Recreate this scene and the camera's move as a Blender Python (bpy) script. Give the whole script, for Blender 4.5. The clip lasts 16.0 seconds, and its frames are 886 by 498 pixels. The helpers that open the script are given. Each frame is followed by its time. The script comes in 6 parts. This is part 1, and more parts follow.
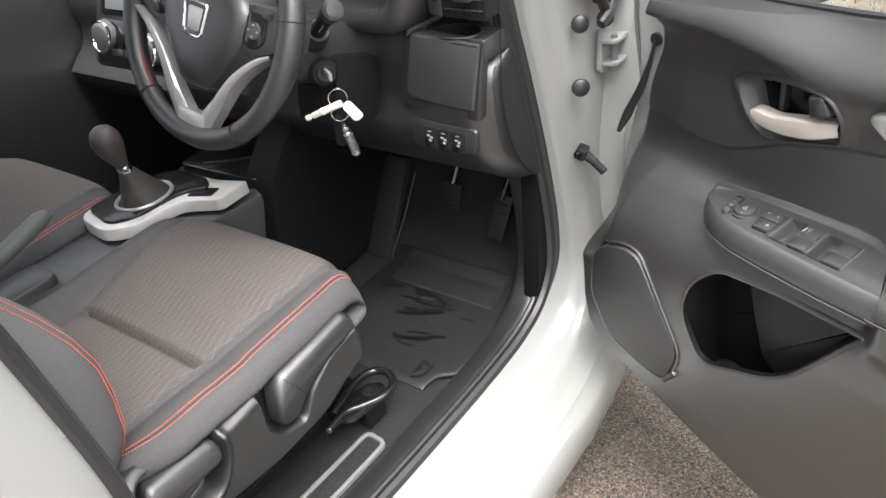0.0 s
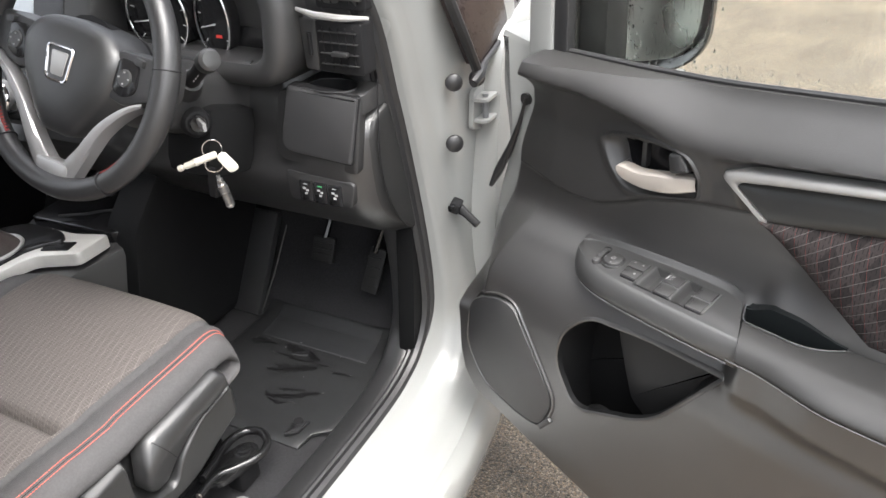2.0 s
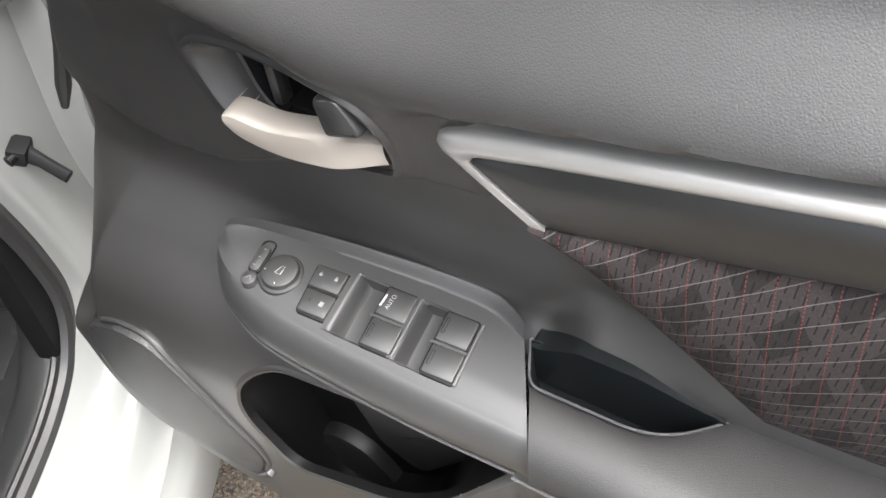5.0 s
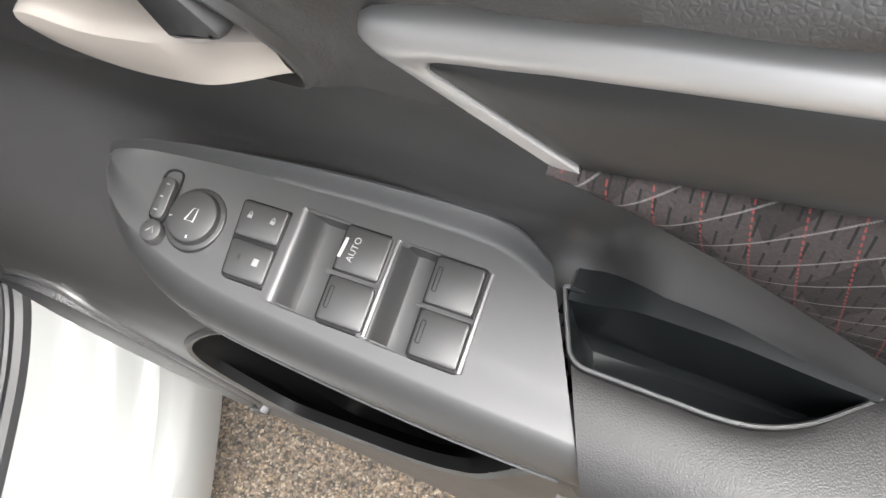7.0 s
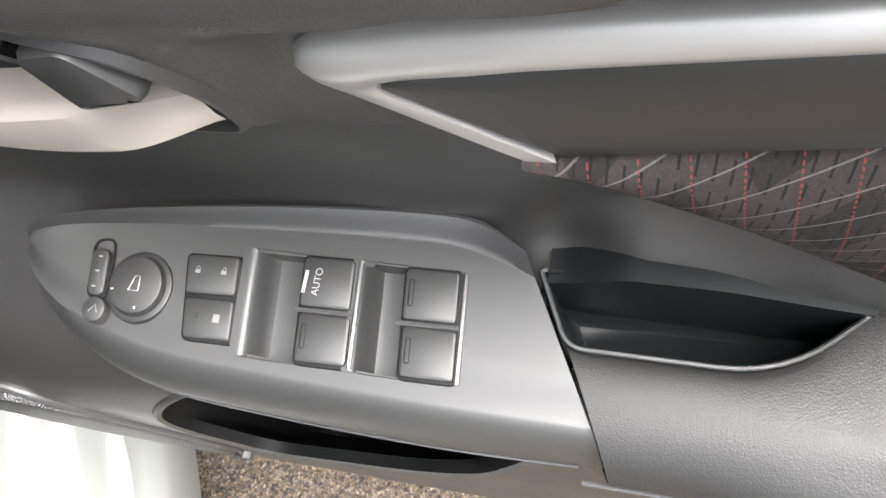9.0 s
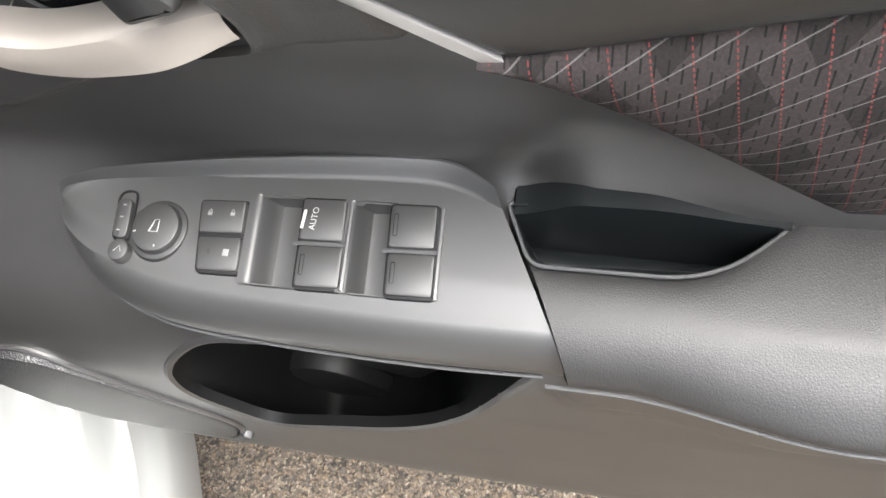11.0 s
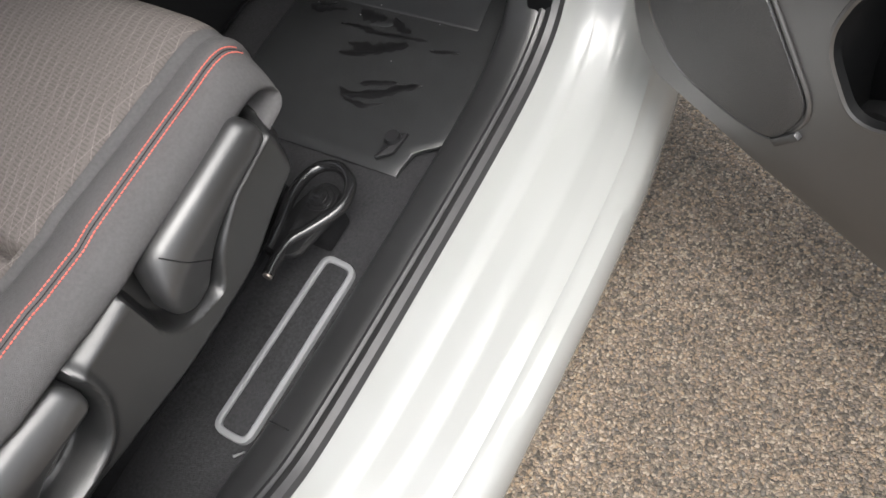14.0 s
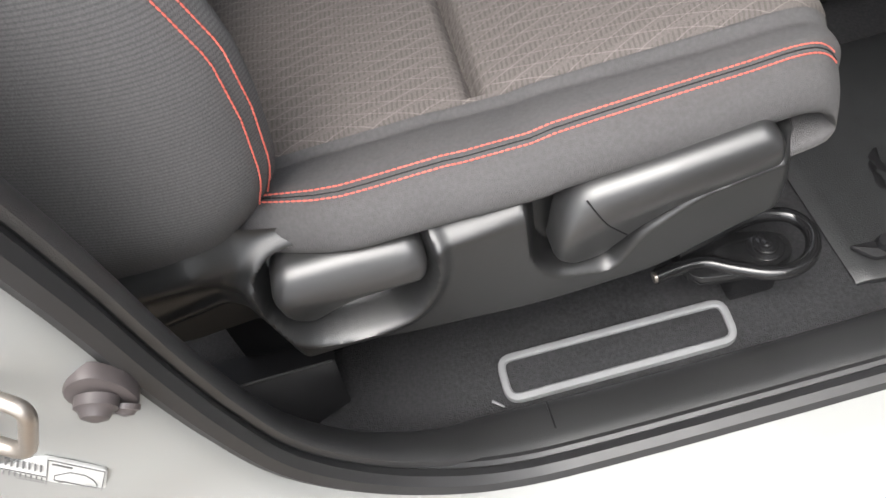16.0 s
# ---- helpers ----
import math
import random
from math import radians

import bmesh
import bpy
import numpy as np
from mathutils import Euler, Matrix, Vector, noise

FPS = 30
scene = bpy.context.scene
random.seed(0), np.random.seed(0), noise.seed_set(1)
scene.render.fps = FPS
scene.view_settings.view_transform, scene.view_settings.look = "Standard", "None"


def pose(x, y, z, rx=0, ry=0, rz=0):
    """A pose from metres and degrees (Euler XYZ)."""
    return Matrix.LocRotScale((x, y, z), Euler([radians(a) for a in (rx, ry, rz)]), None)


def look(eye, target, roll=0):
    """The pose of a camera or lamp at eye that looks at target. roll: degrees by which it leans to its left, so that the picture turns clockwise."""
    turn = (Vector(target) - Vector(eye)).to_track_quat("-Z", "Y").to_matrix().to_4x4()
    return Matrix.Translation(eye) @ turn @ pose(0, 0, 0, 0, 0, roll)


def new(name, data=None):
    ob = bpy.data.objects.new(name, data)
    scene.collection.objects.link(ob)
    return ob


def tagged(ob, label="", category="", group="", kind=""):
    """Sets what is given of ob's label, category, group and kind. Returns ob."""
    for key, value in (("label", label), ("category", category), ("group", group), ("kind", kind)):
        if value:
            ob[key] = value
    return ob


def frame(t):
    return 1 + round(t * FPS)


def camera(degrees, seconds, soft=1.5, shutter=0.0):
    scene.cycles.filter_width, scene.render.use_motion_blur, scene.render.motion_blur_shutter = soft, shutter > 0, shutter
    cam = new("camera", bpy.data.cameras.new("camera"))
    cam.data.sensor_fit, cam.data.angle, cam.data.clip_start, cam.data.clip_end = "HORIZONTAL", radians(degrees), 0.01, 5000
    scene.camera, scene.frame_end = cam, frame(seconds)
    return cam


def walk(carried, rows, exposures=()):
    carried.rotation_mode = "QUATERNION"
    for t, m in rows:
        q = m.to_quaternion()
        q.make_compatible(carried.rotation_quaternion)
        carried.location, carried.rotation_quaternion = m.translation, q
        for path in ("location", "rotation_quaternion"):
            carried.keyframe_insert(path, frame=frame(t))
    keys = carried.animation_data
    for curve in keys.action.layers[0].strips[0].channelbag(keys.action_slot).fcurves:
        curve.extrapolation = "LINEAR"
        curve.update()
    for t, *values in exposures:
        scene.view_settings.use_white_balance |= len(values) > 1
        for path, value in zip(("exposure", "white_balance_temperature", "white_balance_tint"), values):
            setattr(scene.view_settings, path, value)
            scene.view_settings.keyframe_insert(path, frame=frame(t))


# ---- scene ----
cam = camera(57.8, 16.0)
PATH = [
    (0, (1.2885, -0.1933, 1.2880), (0.1979, 1.0722, 0.1883), -9.26),
    (0.5, (1.3327, -0.2827, 1.2960), (0.3478, 1.1315, 0.2811), -5.98),
    (1, (1.3236, -0.2972, 1.2987), (0.3949, 1.1817, 0.3237), -4.08),
    (1.5, (1.2945, -0.2756, 1.3017), (0.4081, 1.2278, 0.3248), -3.40),
    (2, (1.2670, -0.2154, 1.2861), (0.4427, 1.3001, 0.2743), -3.37),
    (2.5, (1.2463, -0.0966, 1.2694), (0.5421, 1.4343, 0.1922), -3.16),
    (3, (1.2376, 0.0277, 1.2577), (0.6562, 1.5590, 0.1101), -3.44),
    (3.5, (1.2430, 0.1220, 1.2390), (0.7417, 1.6215, 0.0142), -4.51),
    (4, (1.2376, 0.2265, 1.2020), (0.8207, 1.6642, -0.1243), -5.68),
    (4.5, (1.2197, 0.3270, 1.1782), (0.8819, 1.6793, -0.2561), -6.61),
    (5, (1.2205, 0.4001, 1.1433), (0.9302, 1.6489, -0.3917), -7.34),
    (7.5, (1.2047, 0.5756, 1.0153), (0.8767, 1.3523, -0.7983), -27.61),
    (8, (1.1971, 0.5812, 1.0129), (0.9461, 1.3452, -0.8183), -28.85),
    (10.5, (1.1949, 0.5416, 1.0371), (1.0469, 1.3908, -0.7676), -24.40),
    (11, (1.1941, 0.5016, 1.0425), (1.0527, 1.4067, -0.7354), -23.27),
    (11.5, (1.1920, 0.4569, 1.0538), (1.0371, 1.4216, -0.6912), -22.43),
    (12, (1.1914, 0.4178, 1.0642), (0.9845, 1.4323, -0.6469), -22.20),
    (12.5, (1.1873, 0.3694, 1.0760), (0.8609, 1.4037, -0.6044), -22.88),
    (13, (1.1734, 0.3240, 1.0626), (0.6719, 1.3213, -0.5969), -23.60),
    (13.5, (1.0980, 0.2549, 1.0539), (0.4284, 1.1475, -0.6059), -23.23),
    (14, (0.9948, 0.1869, 1.0540), (0.1843, 0.9057, -0.6273), -23.21),
    (14.5, (0.9399, 0.1431, 1.0473), (0.0445, 0.7027, -0.6512), -19.61),
    (15, (0.9109, 0.1620, 1.0333), (-0.0649, 0.5447, -0.6701), -15.88),
    (15.5, (0.8780, 0.1780, 1.0117), (-0.2184, 0.3820, -0.6485), -13.87),
    (16, (0.8596, 0.1966, 0.9919), (-0.3251, 0.2180, -0.6194), -14.75),
]
walk(cam, [(t, look(eye, target, roll)) for t, eye, target, roll in PATH],
     exposures=((0.0, 2.46), (3.0, 2.56), (4.5, 2.60), (8.0, 2.54), (11.0, 2.70), (12.0, 2.72), (12.8, 2.62), (13.6, 2.34), (14.2, 1.86), (14.6, 1.70), (15.0, 1.66), (15.5, 2.00), (16.0, 2.34)))

# ---- light ----
world = bpy.data.worlds.new("overcast_sky")
scene.world = world
world.use_nodes = True
wn = world.node_tree.nodes
sky = wn.new("ShaderNodeTexSky")
sky.sky_type = "NISHITA"
sky.sun_disc = False
sky.sun_elevation, sky.sun_rotation = radians(66), radians(118)
sky.air_density, sky.dust_density, sky.ozone_density = 1.0, 4.0, 1.0
hsv = wn.new("ShaderNodeHueSaturation")
hsv.inputs["Saturation"].default_value = 0.25
world.node_tree.links.new(sky.outputs[0], hsv.inputs["Color"])
# a thinly overcast sky, somewhat brighter overhead than at the horizon
wtc, wsep = wn.new("ShaderNodeTexCoord"), wn.new("ShaderNodeSeparateXYZ")
wgrad, wmul = wn.new("ShaderNodeMapRange"), wn.new("ShaderNodeVectorMath")
wmul.operation = "SCALE"
wgrad.inputs[3].default_value, wgrad.inputs[4].default_value = 0.42, 1.0
world.node_tree.links.new(wtc.outputs["Generated"], wsep.inputs[0])
world.node_tree.links.new(wsep.outputs["Z"], wgrad.inputs[0])
world.node_tree.links.new(hsv.outputs[0], wmul.inputs[0])
world.node_tree.links.new(wgrad.outputs[0], wmul.inputs["Scale"])
world.node_tree.links.new(wmul.outputs[0], wn["Background"].inputs[0])
wn["Background"].inputs[1].default_value = 0.15
sun = new("sun", bpy.data.lights.new("sun", "SUN"))
sun.data.energy, sun.data.angle, sun.data.color = 0.85, radians(45), (1.0, 0.965, 0.92)
sun.matrix_world = look((3.3, -1.0, 6.6), (0.7, 0.4, 0))

# ---- materials ----


def mat(name, color, rough=0.5, metal=0.0, var=0.15, scale=30.0, bump=0.0, bscale=None, spec=0.5, kind="NOISE", coat=0.0, ior=1.5):
    """Principled surface with grain at one scale, blotches at another, and relief."""
    m = bpy.data.materials.new(name)
    m.use_nodes = True
    nt = m.node_tree
    n, l = nt.nodes, nt.links
    b = n["Principled BSDF"]
    b.inputs["Metallic"].default_value = metal
    b.inputs["Specular IOR Level"].default_value = spec
    b.inputs["Coat Weight"].default_value = coat
    b.inputs["IOR"].default_value = ior
    tc = n.new("ShaderNodeTexCoord")
    fine = n.new("ShaderNodeTexNoise")
    fine.inputs["Scale"].default_value, fine.inputs["Detail"].default_value = scale, 4
    wide = n.new("ShaderNodeTexNoise")
    wide.inputs["Scale"].default_value, wide.inputs["Detail"].default_value = 3.5, 3
    for t in (fine, wide):
        l.new(tc.outputs["Object"], t.inputs["Vector"])
    mix = n.new("ShaderNodeMath")
    mix.operation = "MULTIPLY_ADD"
    mix.inputs[1].default_value, mix.inputs[2].default_value = 0.5, 0.0
    add = n.new("ShaderNodeMath")
    add.operation = "MULTIPLY_ADD"
    add.inputs[1].default_value = 0.5
    l.new(fine.outputs[0], mix.inputs[0])
    l.new(wide.outputs[0], add.inputs[0])
    l.new(mix.outputs[0], add.inputs[2])
    ramp = n.new("ShaderNodeMapRange")
    ramp.inputs[1].default_value, ramp.inputs[2].default_value = 0.3, 0.7
    ramp.inputs[3].default_value, ramp.inputs[4].default_value = 1 - var, 1 + var
    l.new(add.outputs[0], ramp.inputs[0])
    col = n.new("ShaderNodeVectorMath")
    col.operation = "SCALE"
    col.inputs[0].default_value = color[:3]
    l.new(ramp.outputs[0], col.inputs["Scale"])
    l.new(col.outputs[0], b.inputs["Base Color"])
    rr = n.new("ShaderNodeMapRange")
    rr.inputs[1].default_value, rr.inputs[2].default_value = 0.3, 0.7
    rr.inputs[3].default_value, rr.inputs[4].default_value = max(rough - 0.06, 0.02), min(rough + 0.06, 1)
    l.new(wide.outputs[0], rr.inputs[0])
    l.new(rr.outputs[0], b.inputs["Roughness"])
    if bump:
        if kind == "VORONOI":
            bt = n.new("ShaderNodeTexVoronoi")
            bt.feature = "SMOOTH_F1"
        elif kind == "GRAIN":
            bt = n.new("ShaderNodeTexVoronoi")
            bt.feature = "DISTANCE_TO_EDGE"
        else:
            bt = n.new("ShaderNodeTexNoise")
        bt.inputs["Scale"].default_value = bscale or scale * 3
        l.new(tc.outputs["Object"], bt.inputs["Vector"])
        bp = n.new("ShaderNodeBump")
        bp.invert = kind == "VORONOI"
        bp.inputs["Strength"].default_value, bp.inputs["Distance"].default_value = bump, 0.001
        high = bt.outputs[0]
        if kind == "GRAIN":
            flat_top = n.new("ShaderNodeMapRange")
            flat_top.interpolation_type = "SMOOTHSTEP"
            flat_top.inputs[1].default_value, flat_top.inputs[2].default_value = 0.0, 0.30
            l.new(high, flat_top.inputs[0])
            high = flat_top.outputs[0]
        l.new(high, bp.inputs["Height"])
        l.new(bp.outputs[0], b.inputs["Normal"])
    return m


WHITE = mat("white_car_paint", (0.26, 0.264, 0.258), 0.22, var=0.02, scale=6, coat=0.35)
BLACK = mat("black_moulded_plastic", (0.016, 0.016, 0.0168), 0.42, bump=0.22, bscale=1300, kind="VORONOI", spec=1.0, ior=1.58)
SATIN = mat("satin_black_panel", (0.020, 0.020, 0.0205), 0.42, var=0.06, bump=0.06, bscale=1800, spec=0.9)
LEATHER = mat("grained_leatherette", (0.023, 0.0226, 0.0225), 0.52, bump=0.13, bscale=700, kind="GRAIN", spec=0.7)
PADM = mat("grained_door_pad", (0.0205, 0.0197, 0.0194), 0.50, bump=0.12, bscale=620, kind="GRAIN", spec=0.85, ior=1.55)
TRIM = mat("door_card_plastic", (0.023, 0.0220, 0.0216), 0.40, bump=0.12, bscale=1400, kind="VORONOI", spec=1.0, ior=1.75)
COVERM = mat("black_seat_plastic", (0.012, 0.0122, 0.0126), 0.43, bump=0.14, bscale=1300, kind="VORONOI", spec=0.8)
RUBBER = mat("black_rubber_seal", (0.016, 0.016, 0.017), 0.48, bump=0.15, spec=0.7)
CARPET = mat("charcoal_carpet", (0.024, 0.024, 0.0255), 0.95, var=0.5, scale=260, bump=1.0, bscale=700, spec=0.15)
MATM = mat("worn_rubber_mat", (0.0125, 0.0132, 0.0140), 0.50, var=0.4, scale=40, bump=0.5, bscale=600, spec=0.6)
SILVER = mat("satin_silver_plastic", (0.44, 0.435, 0.425), 0.36, 0.5, var=0.03)
WSILVER = mat("grey_silver_spoke_paint", (0.36, 0.355, 0.355), 0.34, 0.55, var=0.03)
CHROME = mat("chrome", (0.75, 0.75, 0.76), 0.08, 1.0, var=0.02)
CREAM = mat("champagne_handle_paint", (0.47, 0.43, 0.385), 0.30, 0.35, var=0.03)
DARK = mat("deep_black_plastic", (0.014, 0.014, 0.015), 0.5, spec=0.2)
GLOSSB = mat("piano_black", (0.014, 0.014, 0.015), 0.15, var=0.02)
GREYP = mat("grey_painted_ring", (0.15, 0.153, 0.157), 0.75, spec=0.25)
CONSOLE = mat("light_silver_console", (0.62, 0.61, 0.58), 0.35, 0.3)
STEEL = mat("black_enamelled_steel", (0.010, 0.010, 0.0105), 0.20, spec=0.45)
SATINM = mat("zinc_plated_steel", (0.42, 0.38, 0.34), 0.35, 0.9)
CLOTH = mat("dark_grey_seat_cloth", (0.088, 0.086, 0.0875), 0.95, var=0.16, scale=300, bump=1.0, bscale=1300, spec=0.2)
RED = mat("red_thread", (0.56, 0.125, 0.095), 0.75)
PRINT = mat("white_print", (0.42, 0.42, 0.42), 0.5)
BONE = mat("cream_plastic_key_tag", (0.58, 0.55, 0.48), 0.4)
ROOFM = mat("grey_headlining", (0.42, 0.41, 0.40), 0.9)
PRINTG = mat("grey_print", (0.25, 0.25, 0.25), 0.5)
PANELM = mat("satin_grey_black_panel", (0.029, 0.029, 0.029), 0.43, var=0.05, bump=0.05, bscale=1800, spec=1.0, ior=1.64)
BUTTON = mat("matt_black_switch_cap", (0.026, 0.026, 0.0262), 0.48, var=0.05, spec=0.9, ior=1.55)
PULL = mat("smooth_dark_plastic", (0.013, 0.0135, 0.0137), 0.40, var=0.08, spec=0.8, ior=1.52)
PLUGM = mat("grey_brown_rubber", (0.070, 0.060, 0.060), 0.45)
LABELM = mat("white_label_film", (0.46, 0.465, 0.455), 0.35)
INK = mat("grey_print_ink", (0.13, 0.13, 0.13), 0.6)
GRILLE = mat("speaker_mesh", (0.018, 0.018, 0.019), 0.42, bump=1.0, bscale=900, kind="VORONOI", spec=1.0, ior=1.55)
LEATHERG = mat("worn_gear_leather", (0.060, 0.050, 0.048), 0.45, bump=0.6, bscale=350, kind="VORONOI")
WHEELM = mat("steering_wheel_leather", (0.022, 0.022, 0.023), 0.40, var=0.08, bump=0.2, bscale=1100, kind="VORONOI", spec=0.8)
# pocket plastic in two tones: paler for lit walls, near black for recess shade
POCKW = mat("lit_pocket_plastic", (0.0125, 0.0125, 0.013), 0.5, var=0.1, spec=0.5)
SHADEM = mat("shade_black_plastic", (0.007, 0.0072, 0.0076), 0.55, var=0.1, spec=0.15)
TEARM = mat("bare_black_backing", (0.006, 0.006, 0.0065), 0.35)
CUBBY = mat("smooth_cubby_plastic", (0.045, 0.045, 0.047), 0.36, var=0.05, bump=0.1, bscale=1500, spec=0.8)
HEEL = mat("smooth_heel_rubber", (0.021, 0.022, 0.0235), 0.5, var=0.3, scale=25, bump=0.3, bscale=900)
PEDALM = mat("worn_pedal_rubber", (0.009, 0.009, 0.009), 0.55, var=0.3)
BONEG = mat("milky_key_plastic", (0.26, 0.26, 0.26), 0.3)
HBM = mat("green_grey_grip", (0.085, 0.095, 0.085), 0.5)
GREENL = mat("green_print", (0.10, 0.55, 0.20), 0.5)
REDL = mat("red_print", (0.60, 0.05, 0.04), 0.5)
REDB = mat("dark_red_leather_thread", (0.26, 0.030, 0.028), 0.7)
STEELG = mat("brushed_grey_steel", (0.30, 0.30, 0.30), 0.25, 0.9)
# base grey raised so thin rims show their specular glint
RIMM = mat("glint_grey_rim_plastic", (0.075, 0.075, 0.077), 0.30, var=0.04, spec=0.9)
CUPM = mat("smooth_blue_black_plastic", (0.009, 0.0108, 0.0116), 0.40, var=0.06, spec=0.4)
SCREENM = mat("glossy_screen", (0.30, 0.33, 0.36), 0.08, var=0.05)


def glassy(name, color, rough=0.0, ior=1.45, trans=1.0):
    m = bpy.data.materials.new(name)
    m.use_nodes = True
    b = m.node_tree.nodes["Principled BSDF"]
    b.inputs["Base Color"].default_value = (*color, 1)
    b.inputs["Roughness"].default_value = rough
    b.inputs["IOR"].default_value = ior
    b.inputs["Transmission Weight"].default_value = trans
    return m


GLASS = glassy("window_glass", (0.90, 0.93, 0.87), 0.0, 1.45)
WATER = glassy("water", (1, 1, 1), 0.0, 1.33)
QGLASS = mat("dark_wet_glass", (0.034, 0.022, 0.021), 0.06, var=0.5, scale=9, bump=0.5, bscale=260, kind="VORONOI")
MIRRORM = mat("wet_mirror", (0.62, 0.64, 0.63), 0.30, 1.0, var=0.05, bump=0.15, bscale=160)


def lined(name, base, sets, rough=0.95):
    """Woven cloth: base colour with sets of fine threads. Each set: axis, pitch, width, colour, and an axis, pitch and share by which it is dashed."""
    m = bpy.data.materials.new(name)
    m.use_nodes = True
    nt = m.node_tree
    n, l = nt.nodes, nt.links
    b = n["Principled BSDF"]
    b.inputs["Roughness"].default_value = rough
    b.inputs["Specular IOR Level"].default_value = 0.2
    tc = n.new("ShaderNodeTexCoord")
    wob = n.new("ShaderNodeTexNoise")
    wob.inputs["Scale"].default_value = 25
    l.new(tc.outputs["Object"], wob.inputs["Vector"])

    def math_(op, a, c):
        q = n.new("ShaderNodeMath")
        q.operation = op
        for i, v in enumerate((a, c)):
            if isinstance(v, (int, float)):
                q.inputs[i].default_value = v
            else:
                l.new(v, q.inputs[i])
        return q.outputs[0]

    def comb(axis, pitch, share, wobble):
        d = n.new("ShaderNodeVectorMath")
        d.operation = "DOT_PRODUCT"
        d.inputs[1].default_value = axis
        l.new(tc.outputs["Object"], d.inputs[0])
        v = math_("ADD", d.outputs["Value"], math_("MULTIPLY", wob.outputs[0], wobble))
        return math_("LESS_THAN", math_("FRACT", math_("DIVIDE", v, pitch), 0), share)

    fine = n.new("ShaderNodeTexNoise")
    fine.inputs["Scale"].default_value = 700
    l.new(tc.outputs["Object"], fine.inputs["Vector"])
    rp = n.new("ShaderNodeMapRange")
    rp.inputs[3].default_value, rp.inputs[4].default_value = 0.7, 1.3
    l.new(fine.outputs[0], rp.inputs[0])
    sc = n.new("ShaderNodeVectorMath")
    sc.operation = "SCALE"
    sc.inputs[0].default_value = base
    l.new(rp.outputs[0], sc.inputs["Scale"])
    cur = sc.outputs[0]
    for axis, pitch, share, colour, dash, dpitch, dshare, power, wobble in sets:
        f = math_("MULTIPLY", math_("MULTIPLY", comb(axis, pitch, share, wobble), comb(dash, dpitch, dshare, 0.002)), power)
        mx = n.new("ShaderNodeMix")
        mx.data_type = "RGBA"
        l.new(f, mx.inputs["Factor"])
        l.new(cur, mx.inputs["A"])
        mx.inputs["B"].default_value = (*colour, 1)
        cur = mx.outputs["Result"]
    l.new(cur, b.inputs["Base Color"])
    bp = n.new("ShaderNodeBump")
    bp.inputs["Strength"].default_value, bp.inputs["Distance"].default_value = 0.8, 0.0006
    l.new(fine.outputs[0], bp.inputs["Height"])
    l.new(bp.outputs[0], b.inputs["Normal"])
    return m


SD = (math.sin(radians(112)), math.cos(radians(112)), 0)
DOORCLOTH = lined("dark_woven_door_cloth", (0.046, 0.039, 0.0385), [
    ((SD[0] * 0.6, SD[1] * 0.6, -0.35), 0.026, 0.5, (0.016, 0.0145, 0.0145), (SD[0] * 0.6, SD[1] * 0.6, 0.35), 0.030, 0.62, 0.6, 0.006),
    (SD, 0.0046, 0.17, (0.014, 0.014, 0.014), (SD[0] * 0.3, SD[1] * 0.3, 1), 0.013, 0.66, 0.9, 0.001),
    ((SD[0] * 0.80, SD[1] * 0.80, -1), 0.0150, 0.055, (0.24, 0.235, 0.23), (1, 1, 1), 0.0011, 0.8, 0.5, 0.002),
    ((SD[0], SD[1], 0.15), 0.0137, 0.045, (0.34, 0.06, 0.05), (0, 0, 1), 0.0026, 0.6, 0.38, 0.0)])
WEAVE = lined("patterned_seat_cloth", (0.103, 0.092, 0.087), [
    ((0.1, 1, 0), 0.0042, 0.42, (0.058, 0.051, 0.048), (1, 0.2, 0), 0.013, 0.68, 0.45, 0.005),
    ((1, 0.32, 0), 0.0125, 0.060, (0.24, 0.21, 0.195), (0, 1, 0), 0.0012, 0.85, 0.34, 0.001),
    ((1, -0.32, 0), 0.0125, 0.060, (0.24, 0.21, 0.195), (0, 1, 0), 0.0012, 0.85, 0.34, 0.001)])
RIBBED = lined("ribbed_seat_cloth", (0.108, 0.106, 0.108), [
    ((0.0, 0.30, 1), 0.0030, 0.42, (0.040, 0.040, 0.041), (0, 0, 1), 1.0, 1.0, 0.32, 0.0004)])


